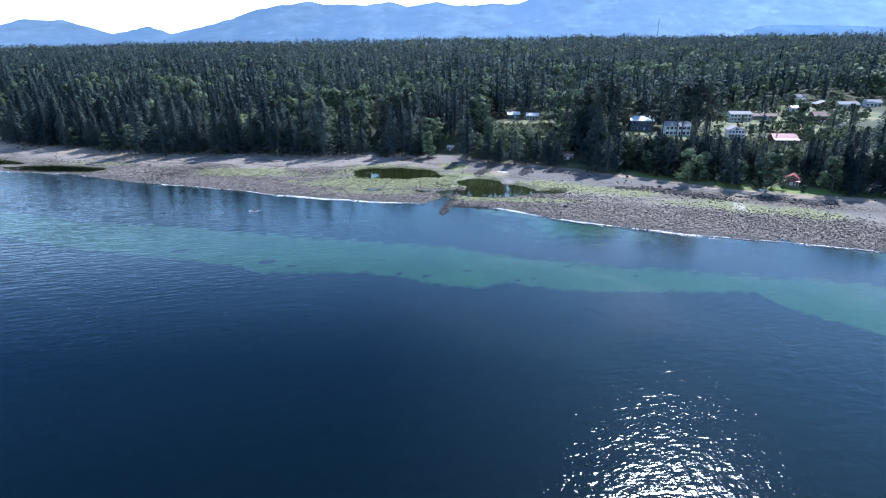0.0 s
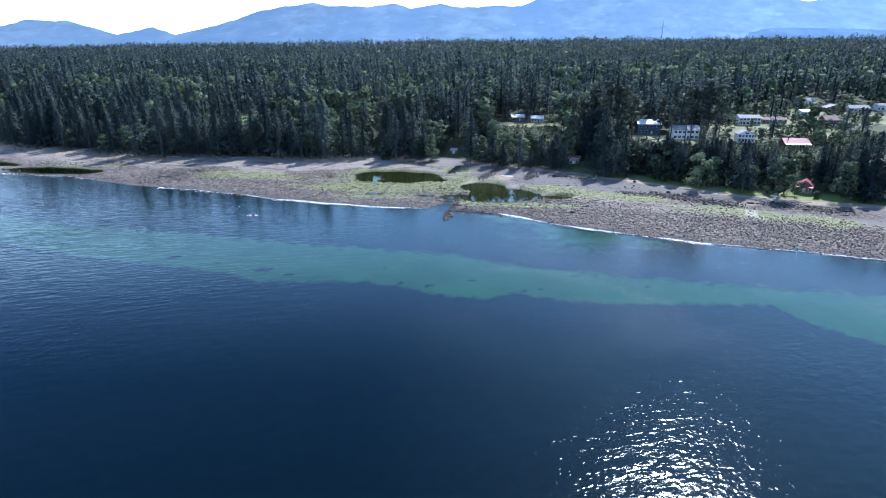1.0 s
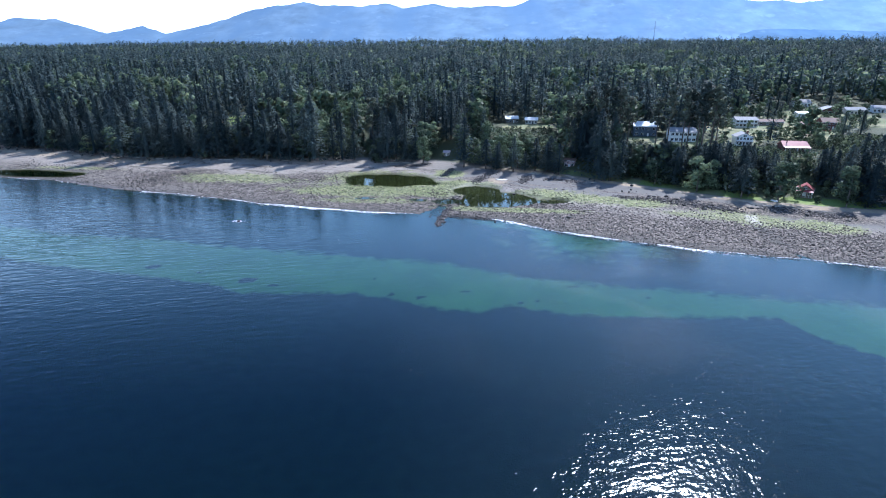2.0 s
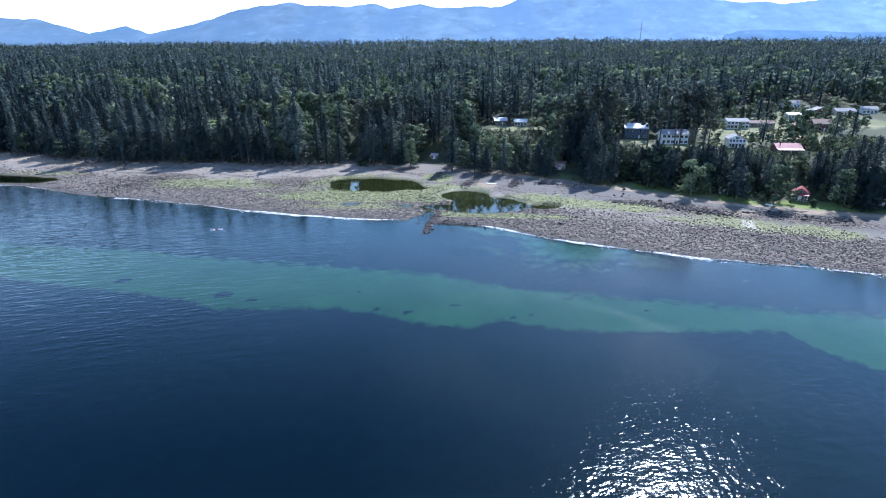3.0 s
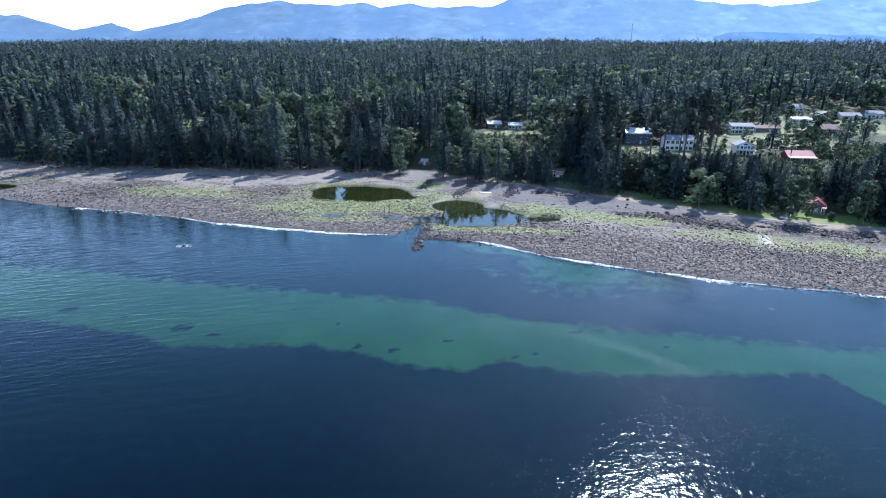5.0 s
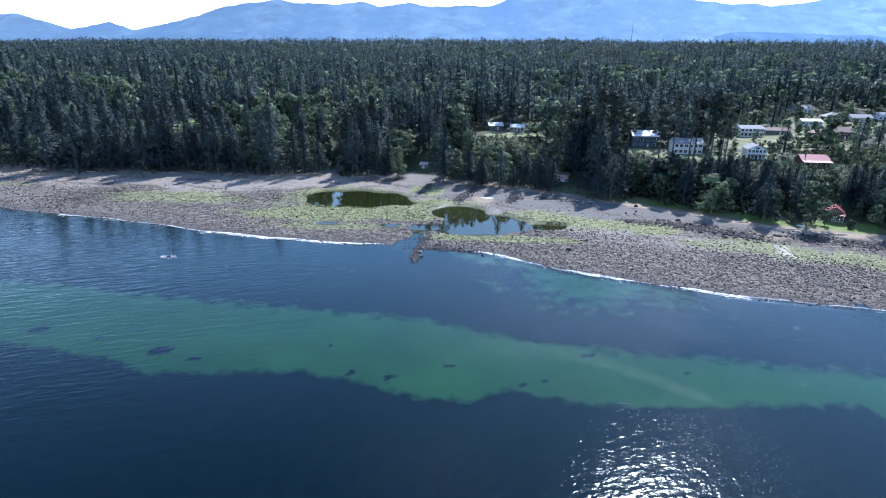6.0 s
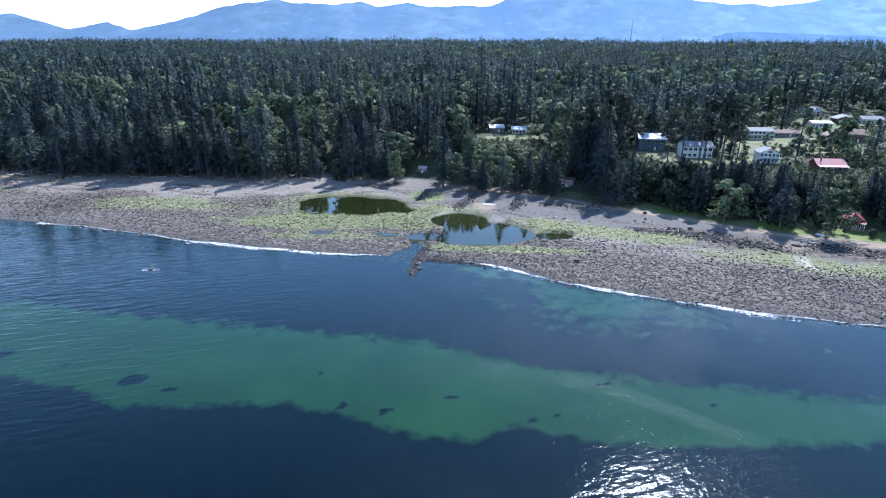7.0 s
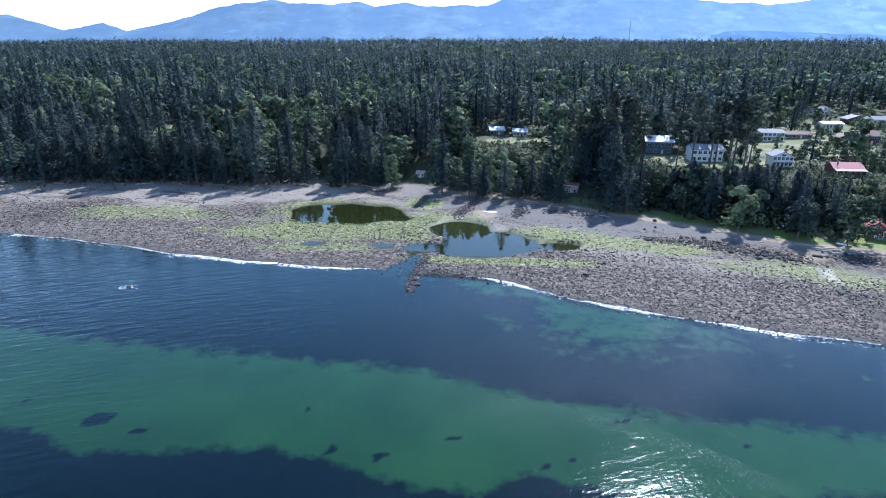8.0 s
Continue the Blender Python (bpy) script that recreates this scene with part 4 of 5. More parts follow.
# tall pines with bare trunks on the bluff
for x, y, h in ((121, 330, 31), (126, 326, 36), (133, 323, 34), (138, 328, 37), (141, 322, 34), (145, 325, 38), (149, 323, 35), (153, 326, 30),
                (80, 346, 32), (85, 343, 36), (91, 341, 33), (95, 346, 37), (99, 340, 34), (75, 349, 34), (104, 345, 36), (109, 342, 31), (89, 352, 36),
                (-47, 396, 36), (-42, 390, 34), (-36, 395, 36), (-31, 393, 35), (-27, 394, 35), (-39, 384, 30)):
    plant("p", x, y, h, 1.0)
# low shrubs at the edge of the beach
for x, y, h in ((-150, 364, 6.5), (-214, 380, 5), (-204, 376, 4), (-196, 377, 5), (-186, 376, 4), (-240, 390, 5), (70, 327, 3), (96, 304, 4), (112, 292, 4), (128, 279, 4), (152, 266, 3.5), (170, 258, 3.5), (-262, 402, 5)):
    plant("s", x, y, h, 1.0)
for x, y, h in ((185, 263, 24), (191, 259, 27), (197, 262, 28), (205, 251, 26), (194, 268, 26), (212, 256, 25), (219, 250, 27)):
    plant("f", x, y, h, 1.2)

# firs on the slope below the houses
for k in range(60):
    x = random.uniform(70, 200)
    y = float(along(BACKSHORE, x)) + random.uniform(16, 42)
    cap = float(roof_of_woods(np.array([x]), np.array([y]))[0])
    if cap > 6 and (abs(x - 169) > 14 or y > 290) and not bool(cleared(np.array([x]), np.array([y]))[0]):
        plant("f", x, y, min(cap * random.uniform(0.8, 1.1), 22), random.uniform(1.1, 1.5))

# the woods behind
xs, ys = scatter(-640, 660, 300, 860, 9.4, 311)
eb = ys - along(BACKSHORE, xs)
ok = (eb > np.where(xs < -322, 9, 36)) & (np.abs(xs) < 0.83 * ys + 50) & ~cleared(xs, ys) & (roof_of_woods(xs, ys) > 7)
xs, ys = xs[ok], ys[ok]
caps, share = roof_of_woods(xs, ys), broadleaf_share(xs, ys)
lot = rng.random(len(xs))
keep = (rng.random(len(xs)) < 0.93) & (vnoise(xs, ys, 26, 113, 2) > 0.20)
xs, ys, caps, share, lot = xs[keep], ys[keep], caps[keep], share[keep], lot[keep]
is_leafy = lot < np.maximum(0.12, 0.92 * share)
hs = np.where(rng.random(len(xs)) < 0.30, rng.uniform(14, 21, len(xs)), rng.uniform(19, 29, len(xs)))
hs = np.where(rng.random(len(xs)) < 0.05, rng.uniform(29, 36, len(xs)), hs)
hs = np.minimum(caps, hs * (0.58 + 0.92 * vnoise(xs, ys, 30, 110, 2)))
inland = ys - along(BACKSHORE, xs)
for pick, kinds, seed in ((inland < 115, BACK_FIRS, 1), ((inland >= 115) & (inland < 260), MID_FIRS, 3), (inland >= 260, REAR_FIRS, 4)):
    pick = pick & ~is_leafy
    grove("fir_wood", kinds, xs[pick], ys[pick], hs[pick], NEEDLE, "dense dark green fir forest behind the shore", "forest", seed)
leafy_high = np.minimum(caps, rng.uniform(14, 25, len(xs)))
for pick, kinds, seed in ((inland < 230, MID_LEAFY, 2), (inland >= 230, REAR_LEAFY, 6)):
    pick = pick & is_leafy
    grove("leafy_wood", kinds, xs[pick], ys[pick], leafy_high[pick], LEAF, "light green leafy trees among the firs", "forest", seed)
for a, b, step, seed in ((860, 1400, 13.0, 321), (1400, 2700, 21.0, 322)):
    xs, ys = scatter(-0.9 * b, 0.95 * b, a, b, step, seed)
    ok = np.abs(xs) < 0.83 * ys + 50
    xs, ys = xs[ok], ys[ok]
    share = smooth(0.52, 0.62, vnoise(xs, ys, 90, 105, 3))
    is_leafy = rng.random(len(xs)) < np.maximum(0.05, 0.60 * share) * (1.0 if b < 1500 else 0.4)
    hs = rng.uniform(19, 30, len(xs)) * (0.62 + 0.76 * vnoise(xs, ys, 60, 111, 2)) * (1.0 if b < 1500 else 1.10)
    grove("far_fir_wood", FAR_FIRS if b < 1500 else LAST_FIRS, xs[~is_leafy], ys[~is_leafy], hs[~is_leafy], NEEDLE, "distant dark fir forest", "forest", seed)
    grove("far_leafy_wood", FAR_LEAFY, xs[is_leafy], ys[is_leafy], hs[is_leafy] * 0.75, LEAF, "distant leafy trees", "forest", seed + 50)

# low thicket on the bluff below the houses and between the gardens
xs, ys = scatter(18, 280, 240, 400, 3.2, 331)
eb = ys - along(BACKSHORE, xs)
caps = roof_of_woods(xs, ys)
ok = (eb > 9 + 5 * vnoise(xs, ys, 9, 305, 2)) & (eb < 130) & ~cleared(xs, ys) & (caps < 20)
xs, ys, caps = xs[ok], ys[ok], caps[ok]
LOW_LEAFY = [unit(leafy_crown(10, 6.8, 0.0, 84, 0.85, 240 + i, 14, 0.30), 10) for i in range(5)]
grove("thicket", LOW_LEAFY, xs, ys, np.minimum(caps, 1.4 + 6.5 * rng.random(len(xs)) ** 2.2), BRAMBLE, "tangled green thicket on the bluff", "bushes", 9)


# ---- stones and driftwood ----
def rock_mesh(seed):
    """A lumpy flattened stone about a metre across."""
    r = random.Random(seed)
    bm = bmesh.new()
    bmesh.ops.create_icosphere(bm, subdivisions=1, radius=0.5)
    for v in bm.verts:
        k = r.uniform(0.72, 1.15)
        v.co = Vector((v.co.x * k * 1.15, v.co.y * k * 0.9, v.co.z * k * 0.68))
    return bm


def rock_arrays(seed):
    bm = rock_mesh(seed)
    bm.verts.index_update()
    v = np.array([tuple(p.co) for p in bm.verts])
    f = np.array([[q.index for q in face.verts] for face in bm.faces])
    bm.free()
    return v, f


BOULDERS = []
for i in range(5):
    me = bpy.data.meshes.new("boulder")
    bm = rock_mesh(400 + i)
    bm.to_mesh(me)
    bm.free()
    me.materials.append(STONE)
    BOULDERS.append(me)


def boulder(x, y, size, group="boulders on the beach"):
    ob = new("boulder", random.choice(BOULDERS))
    k = size * random.uniform(0.85, 1.15)
    ob.matrix_world = Matrix.LocRotScale((x, y, max(ground_at(x, y), -0.9) + 0.16 * size), Euler((random.uniform(-0.2, 0.2), random.uniform(-0.2, 0.2), random.uniform(0, 6.28))), (size, k, size))
    return tagged(ob, "dark weathered boulder lying on the shingle", "boulder", group)


def along_line(x0, y0, x1, y1, wide):
    t = random.random()
    return x0 + (x1 - x0) * t + random.gauss(0, wide), y0 + (y1 - y0) * t + random.gauss(0, wide)


# rows and heaps of stones: from, to, half width, boulders
HEAPS = ((6, 335, 1, 316, 1.3, 20), (29, 327, 18, 303, 1.8, 34), (48, 315, 42, 300, 1.7, 22), (56, 309, 74, 300, 1.8, 16), (98, 268, 131, 246, 3.2, 62), (141, 251, 168, 234, 3.0, 34),
         (84, 271, 97, 266, 2.2, 12), (4, 257, 0, 240, 1.1, 18), (0, 240, -1.2, 228, 0.9, 16), (4, 243, 22, 238, 1.6, 16), (-24, 343, -8, 349, 1.6, 18), (-85, 307, -50, 316, 5, 12), (-158, 303, -140, 330, 4, 14), (40, 262, 80, 250, 5, 10), (100, 232, 150, 216, 7, 12))
for x0, y0, x1, y1, wide, n in HEAPS:
    for k in range(n):
        x, y = along_line(x0, y0, x1, y1, wide)
        boulder(x, y, random.choice((0.7, 0.8, 0.9, 1.1, 1.4)) * (1.3 if x0 in (98, 141) else 1.0))
boulder(-83.4, 233.3, 1.6)
boulder(54, 239, 2.2)
boulder(36, 281, 1.8)
boulder(97, 291, 1.9)
for x, y in ((89, 281), (92, 279), (94, 283), (70, 306), (78, 296)):
    boulder(x, y, random.uniform(1.1, 1.7))


def pebbles():
    """Loose stones strewn over the lower beach, thickest in the heaps."""
    kinds = [rock_arrays(420 + i) for i in range(4)]
    r = np.random.default_rng(5)
    n = 56000
    x = np.where(r.random(n) < 0.45, r.uniform(-260, 10, n), r.uniform(-5, 185, n))
    w, b = along(WATERLINE, x), along(BACKSHORE, x)
    y = w + (b - w) * r.uniform(-0.03, 0.85, n)
    u = (y - w) / (b - w)
    pa, pb, pc = pond_depth(x, y)
    dens = smooth(0.66, 0.30, u + 0.35 * (vnoise(x, y, 22, 41, 3) - 0.5)) * 0.8 + 0.06 + 0.5 * smooth(0.55, 0.75, vnoise(x, y, 9, 44, 2))
    dens = dens * (1 - 0.85 * smooth(-25, 20, x) * smooth(0.5, 0.7, u))
    dens = np.where(np.maximum(pa, np.maximum(pb, pc)) > -0.02, 0.0, dens)
    ok = r.random(n) < dens * 0.78
    x, y = x[ok], y[ok]
    size = 0.20 + 0.62 * r.random(len(x)) ** 2.8
    px, py, ps = [x], [y], [size]
    for x0, y0, x1, y1, wide, count in HEAPS:
        m = count * 18
        t = r.random(m)
        px.append(x0 + (x1 - x0) * t + r.normal(0, wide * 0.8, m))
        py.append(y0 + (y1 - y0) * t + r.normal(0, wide * 0.8, m))
        ps.append(r.uniform(0.3, 0.75, m))
    x, y, size = np.concatenate(px), np.concatenate(py), np.concatenate(ps)
    z = np.maximum(ground_height(x, y), -0.6) + 0.12 * size
    pick = r.integers(0, 4, len(x))
    av, af, base = [], [], 0
    for k, (v, f) in enumerate(kinds):
        sel = pick == k
        m = sel.sum()
        a = r.uniform(0, 6.28, m)
        c, s = np.cos(a)[:, None], np.sin(a)[:, None]
        g = size[sel][:, None]
        q = np.stack([(v[:, 0] * c - v[:, 1] * s) * g + x[sel][:, None], (v[:, 0] * s + v[:, 1] * c) * g + y[sel][:, None], v[:, 2] * g + z[sel][:, None]], -1)
        av.append(q.reshape(-1, 3))
        af.append((f[None] + (np.arange(m) * len(v))[:, None, None] + base).reshape(-1, 3))
        base += m * len(v)
    ob = new("loose_stones", raw_mesh("loose_stones", np.concatenate(av), np.concatenate(af), STONE))
    tagged(ob, "loose grey and brown stones strewn over the beach", "stones", kind="stuff")


pebbles()


def weed_clumps():
    """Low tufts of green weed over the stones round the ponds."""
    r = np.random.default_rng(15)
    n = 200000
    x, y = r.uniform(-150, 165, n), r.uniform(215, 335, n)
    k = np.zeros(n)
    for cx, cy, rx, ry, turn, much in ((-112, 312, 34, 11, -6, 0.55), (-28, 290, 38, 15, -8, 0.9), (-34, 312, 31, 20, -4, 0.55), (8, 294, 22, 13, -20, 1.0), (-50, 284, 30, 9, -10, 0.6), (52, 274, 26, 13, -14, 0.8),
                                       (82, 264, 24, 8, -20, 0.6), (30, 252, 36, 4, -8, 0.75), (4, 322, 9, 9, 30, 0.7), (128, 236, 24, 10, -25, 0.5), (150, 225, 20, 8, -20, 0.5), (-4, 283, 16, 9, -10, 0.9), (-36, 268, 30, 5, -4, 0.4)):
        k = np.maximum(k, much * smooth(-0.3, 0.5, oval(x, y, cx, cy, rx, ry, turn, 0.6, 61)))
    pa, pb, pc = pond_depth(x, y)
    k = np.where((np.maximum(pa, pb) > 0.0) | (y < along(WATERLINE, x) + 4), 0, k)
    ok = r.random(n) < k * smooth(0.32, 0.62, vnoise(x, y, 3.2, 17, 3))
    x, y = x[ok], y[ok]
    n = len(x)
    size = 0.16 + 0.46 * r.random(n) ** 1.8
    ang = r.uniform(0, 6.28, n)[:, None] + np.arange(5) * 1.2566
    rad = size[:, None] * r.uniform(0.55, 1.3, (n, 5))
    z = ground_height(x, y)
    rim = np.stack([x[:, None] + rad * np.cos(ang), y[:, None] + rad * np.sin(ang), np.repeat(z[:, None] - 0.03, 5, 1)], -1)
    top = np.stack([x + r.normal(0, 0.1, n), y + r.normal(0, 0.1, n), z + size * r.uniform(0.25, 0.6, n)], -1)[:, None]
    out = np.stack([0.7 * np.cos(ang), 0.7 * np.sin(ang), np.full((n, 5), 0.7)], -1)
    knap = np.concatenate([out, np.tile((0.0, 0.0, 1.0), (n, 1, 1))], 1)
    j = np.arange(5)
    tri = np.stack([j, (j + 1) % 5, np.full(5, 5)], -1)
    faces = (tri[None] + 6 * np.arange(n)[:, None, None]).reshape(-1, 3)
    ob = new("beach_weed", raw_mesh("beach_weed", np.concatenate([rim, top], 1).reshape(-1, 3), faces, CLUMP, False, {"tone": np.repeat(r.random(n), 6)}, knap.reshape(-1, 3)))
    tagged(ob, "yellow-green weed in low tufts over the stones", "weed", kind="stuff")


weed_clumps()

DRIFT = plain_material("driftwood", (0.42, 0.37, 0.31), 0.85, (0.25, 0.21, 0.17), 2.5)


def log_mesh(seed):
    r = random.Random(seed)
    bm = bmesh.new()
    rings = []
    for k in range(6):
        f = k / 5
        rad = 0.5 * (1 - 0.45 * f) * r.uniform(0.9, 1.1)
        oy, oz = r.uniform(-0.12, 0.12), r.uniform(-0.08, 0.08)
        rings.append([bm.verts.new((f - 0.5, rad * 0.09 * math.cos(6.283 * j / 7) + oy * 0.1, rad * 0.09 * math.sin(6.283 * j / 7) + oz * 0.1)) for j in range(7)])
    for a, b in zip(rings, rings[1:]):
        for j in range(7):
            bm.faces.new((a[j], a[(j + 1) % 7], b[(j + 1) % 7], b[j]))
    bm.faces.new(rings[0][::-1])
    bm.faces.new(rings[-1])
    me = bpy.data.meshes.new("driftwood_log")
    bm.to_mesh(me)
    bm.free()
    me.materials.append(DRIFT)
    return me


LOGS = [log_mesh(500 + i) for i in range(4)]
for k in range(70):
    x = random.uniform(-230, 185)
    y = float(along(BACKSHORE, x)) - random.uniform(1.0, 9.0)
    slope = math.degrees(math.atan2(float(along(BACKSHORE, x + 8) - along(BACKSHORE, x - 8)), 16))
    ln = random.uniform(2.5, 8.0)
    ob = new("driftwood_log", random.choice(LOGS))
    ob.matrix_world = Matrix.LocRotScale((x, y, ground_at(x, y) + 0.14), Euler((0, 0, radians(slope + random.gauss(0, 22)))), (ln, ln * random.uniform(0.7, 1.3), ln * 0.9))
    tagged(ob, "bleached driftwood log stranded at the top of the beach", "driftwood", "driftwood logs")


# ---- houses ----
PAINT = {
    "white": plain_material("white_siding", (0.78, 0.78, 0.76), 0.6, (0.66, 0.66, 0.64), 1.2),
    "blue": plain_material("slate_blue_siding", (0.075, 0.11, 0.16), 0.65, None, 1.5),
    "brown": plain_material("red_brown_siding", (0.13, 0.055, 0.045), 0.75, None, 1.5),
    "cream": plain_material("cream_siding", (0.62, 0.58, 0.50), 0.65, None, 1.5),
    "wood": plain_material("weathered_boards", (0.22, 0.18, 0.15), 0.85, None, 2.5),
    "pink": plain_material("faded_pink_boards", (0.55, 0.40, 0.37), 0.8, None, 2.0),
}
ROOFING = {
    "grey": plain_material("grey_shingles", (0.26, 0.26, 0.27), 0.8, None, 4.0, 0, 0.4),
    "red": plain_material("red_metal_roof", (0.60, 0.29, 0.25), 0.40, (0.50, 0.22, 0.19), 1.0),
    "rose": plain_material("faded_rose_roof", (0.46, 0.36, 0.36), 0.6, None, 1.5),
    "pale": plain_material("pale_metal_roof", (0.70, 0.72, 0.74), 0.55, None, 1.0, 0, 0.03),
    "crimson": plain_material("dark_red_roof", (0.27, 0.045, 0.05), 0.6, None, 1.5),
    "brown": plain_material("brown_shingles", (0.20, 0.125, 0.10), 0.8, None, 4.0, 0, 0.4),
    "dark": plain_material("dark_shingles", (0.10, 0.10, 0.11), 0.8, None, 4.0, 0, 0.4),
}
TRIM = plain_material("white_trim", (0.80, 0.80, 0.79), 0.5)
DARK = plain_material("dark_metal", (0.05, 0.05, 0.055), 0.5)
BRICK = plain_material("chimney_brick", (0.28, 0.13, 0.10), 0.85)
DECK = plain_material("deck_boards", (0.30, 0.25, 0.20), 0.8)


def glass_material():
    m = Nodes("window_glass")
    gloss = m.node("ShaderNodeBsdfGlossy", Color=(1, 1, 1), Roughness=0.03).outputs[0]
    inside = m.node("ShaderNodeBsdfDiffuse", Color=(0.02, 0.024, 0.03)).outputs[0]
    return m.done(m.blend(m.node("ShaderNodeFresnel", IOR=1.5).outputs[0], inside, gloss))


GLASS = glass_material()


def box(bm, x0, x1, y0, y1, z0, z1):
    v = [bm.verts.new(p) for p in ((x0, y0, z0), (x1, y0, z0), (x1, y1, z0), (x0, y1, z0), (x0, y0, z1), (x1, y0, z1), (x1, y1, z1), (x0, y1, z1))]
    for f in ((3, 2, 1, 0), (4, 5, 6, 7), (0, 1, 5, 4), (1, 2, 6, 5), (2, 3, 7, 6), (3, 0, 4, 7)):
        bm.faces.new([v[i] for i in f])


def boxed(name, x0, x1, y0, y1, z0, z1, material, parent, label=""):
    bm = bmesh.new()
    box(bm, x0, x1, y0, y1, z0, z1)
    return part(name, bm, material, parent, label)


def prism(bm, profile, axis, a, b):
    """Draws out a profile of (across, z) points along x or y."""
    put = (lambda s, q, z: (s, q, z)) if axis == "x" else (lambda s, q, z: (q, s, z))
    one = [bm.verts.new(put(a, q, z)) for q, z in profile]
    two = [bm.verts.new(put(b, q, z)) for q, z in profile]
    n = len(profile)
    bm.faces.new(one)
    bm.faces.new(two[::-1])
    for i in range(n):
        bm.faces.new((one[(i + 1) % n], one[i], two[i], two[(i + 1) % n]))


def window(parent, x, z, w, h, y, bars=1, side=-1):
    """A window in a wall that faces along y: frame, pane and sill."""
    root = new("window")
    root.parent = parent
    root.matrix_basis = pose(x, y, z)
    bm = bmesh.new()
    t = 0.09
    lo, hi = (-0.08, 0.05) if side < 0 else (-0.05, 0.08)
    box(bm, -w / 2 - t, w / 2 + t, lo, hi, h, h + t)
    box(bm, -w / 2 - t, w / 2 + t, lo, hi, -t, 0)
    box(bm, -w / 2 - t, -w / 2, lo, hi, 0, h)
    box(bm, w / 2, w / 2 + t, lo, hi, 0, h)
    for k in range(1, bars + 1):
        q = -w / 2 + w * k / (bars + 1)
        box(bm, q - 0.04, q + 0.04, lo * 0.7, hi * 0.7, 0, h)
    part("frame", bm, TRIM, root)
    boxed("pane", -w / 2, w / 2, -0.03, 0.03, 0, h, GLASS, root, "dark reflecting pane")
    return root


def house(name, x, y, turn, w, d, h, ridge, rise, wall, roof, label, rows=1, cols=4, extras=(), category="house", lift=0.0, group=""):
    """A house whose front looks towards the sea. ridge: 'x' along the front, 'y' with the gable in front."""
    root = new(name)
    corners = [ground_at(x + a * w / 2, y + b * d / 2) for a in (-1, 1) for b in (-1, 1)]
    base = min(corners) - 0.1
    root.matrix_basis = pose(x, y, base + lift, 0, 0, turn)
    tagged(root, label, category, group)
    over, thick = 0.55, 0.22
    h = h + (max(corners) - min(corners)) * 0.6
    bm = bmesh.new()
    if ridge == "x":
        prism(bm, ((-d / 2, 0), (d / 2, 0), (d / 2, h), (0, h + rise), (-d / 2, h)), "x", -w / 2, w / 2)
    else:
        prism(bm, ((-w / 2, 0), (w / 2, 0), (w / 2, h), (0, h + rise), (-w / 2, h)), "y", -d / 2, d / 2)
    bmesh.ops.recalc_face_normals(bm, faces=bm.faces)
    part("wall", bm, PAINT[wall], root)
    half, length = (d / 2, w / 2) if ridge == "x" else (w / 2, d / 2)
    drop = rise / half
    bm = bmesh.new()
    e = half + over
    prism(bm, ((-e, h - over * drop + 0.03), (0, h + rise + 0.03), (e, h - over * drop + 0.03), (e, h - over * drop + thick), (0, h + rise + thick + 0.05), (-e, h - over * drop + thick)), ridge, -length - over, length + over)
    bmesh.ops.recalc_face_normals(bm, faces=bm.faces)
    top = part("roof", bm, ROOFING[roof], root)
    for s in (-1, 1):
        bm = bmesh.new()
        q0, q1 = (s * e - 0.06, s * e + 0.06)
        z0 = h - over * drop - 0.10
        if ridge == "x":
            box(bm, -length - over, length + over, q0, q1, z0, z0 + 0.16)
        else:
            box(bm, q0, q1, -length - over, length + over, z0, z0 + 0.16)
        part("gutter", bm, TRIM, top)
    per = h / rows
    for r in range(rows):
        for c in range(cols):
            wx = -w / 2 + w * (c + 0.5) / cols
            ww = min(1.5, w / cols * 0.62)
            if r == 0 and c == cols // 2:
                door = boxed("door", wx - 0.5, wx + 0.5, -d / 2 - 0.06, -d / 2 + 0.02, 0.15, 2.2, DARK if wall in ("white", "cream") else TRIM, root)
                boxed("handle", wx + 0.34, wx + 0.42, -d / 2 - 0.12, -d / 2 - 0.06, 1.1, 1.2, DARK, door)
                continue
            window(root, wx, r * per + 0.95, ww, min(1.35, per * 0.5), -d / 2)
    for c in range(max(1, cols - 2)):
        wx = -w / 2 + w * (c + 0.5) / max(1, cols - 2)
        window(root, wx, 1.0, 1.1, 1.1, d / 2, 1, 1)
    if ridge == "y" and rise > 1.6:
        window(root, 0, h + 0.15, min(1.8, w * 0.2), rise * 0.4, -d / 2)
    if "chimney" in extras:
        boxed("chimney", w * 0.22, w * 0.22 + 0.8, 0.3, 1.1, h * 0.8, h + rise + 0.9, BRICK, top, "brick chimney")
    if "stovepipe" in extras:
        boxed("stovepipe", -w * 0.36, -w * 0.36 + 0.4, -d * 0.28, -d * 0.28 + 0.4, h, h + rise + 1.0, DARK, top, "black stovepipe")
    if "veranda" in extras:
        bm = bmesh.new()
        prism(bm, ((-d / 2 - 2.6, h - 0.75), (-d / 2 - 0.3, h - 0.12), (-d / 2 - 0.3, h), (-d / 2 - 2.6, h - 0.62)), "x", -w / 2 - 0.4, w / 2 + 0.4)
        bmesh.ops.recalc_face_normals(bm, faces=bm.faces)
        part("veranda_roof", bm, ROOFING[roof], root)
        for k in range(6):
            px = -w / 2 + w * k / 5
            boxed("post", px - 0.08, px + 0.08, -d / 2 - 2.45, -d / 2 - 2.29, 0, h - 0.68, TRIM, root)
        boxed("veranda_floor", -w / 2, w / 2, -d / 2 - 2.5, -d / 2 - 0.01, 0, 0.25, DECK, root)
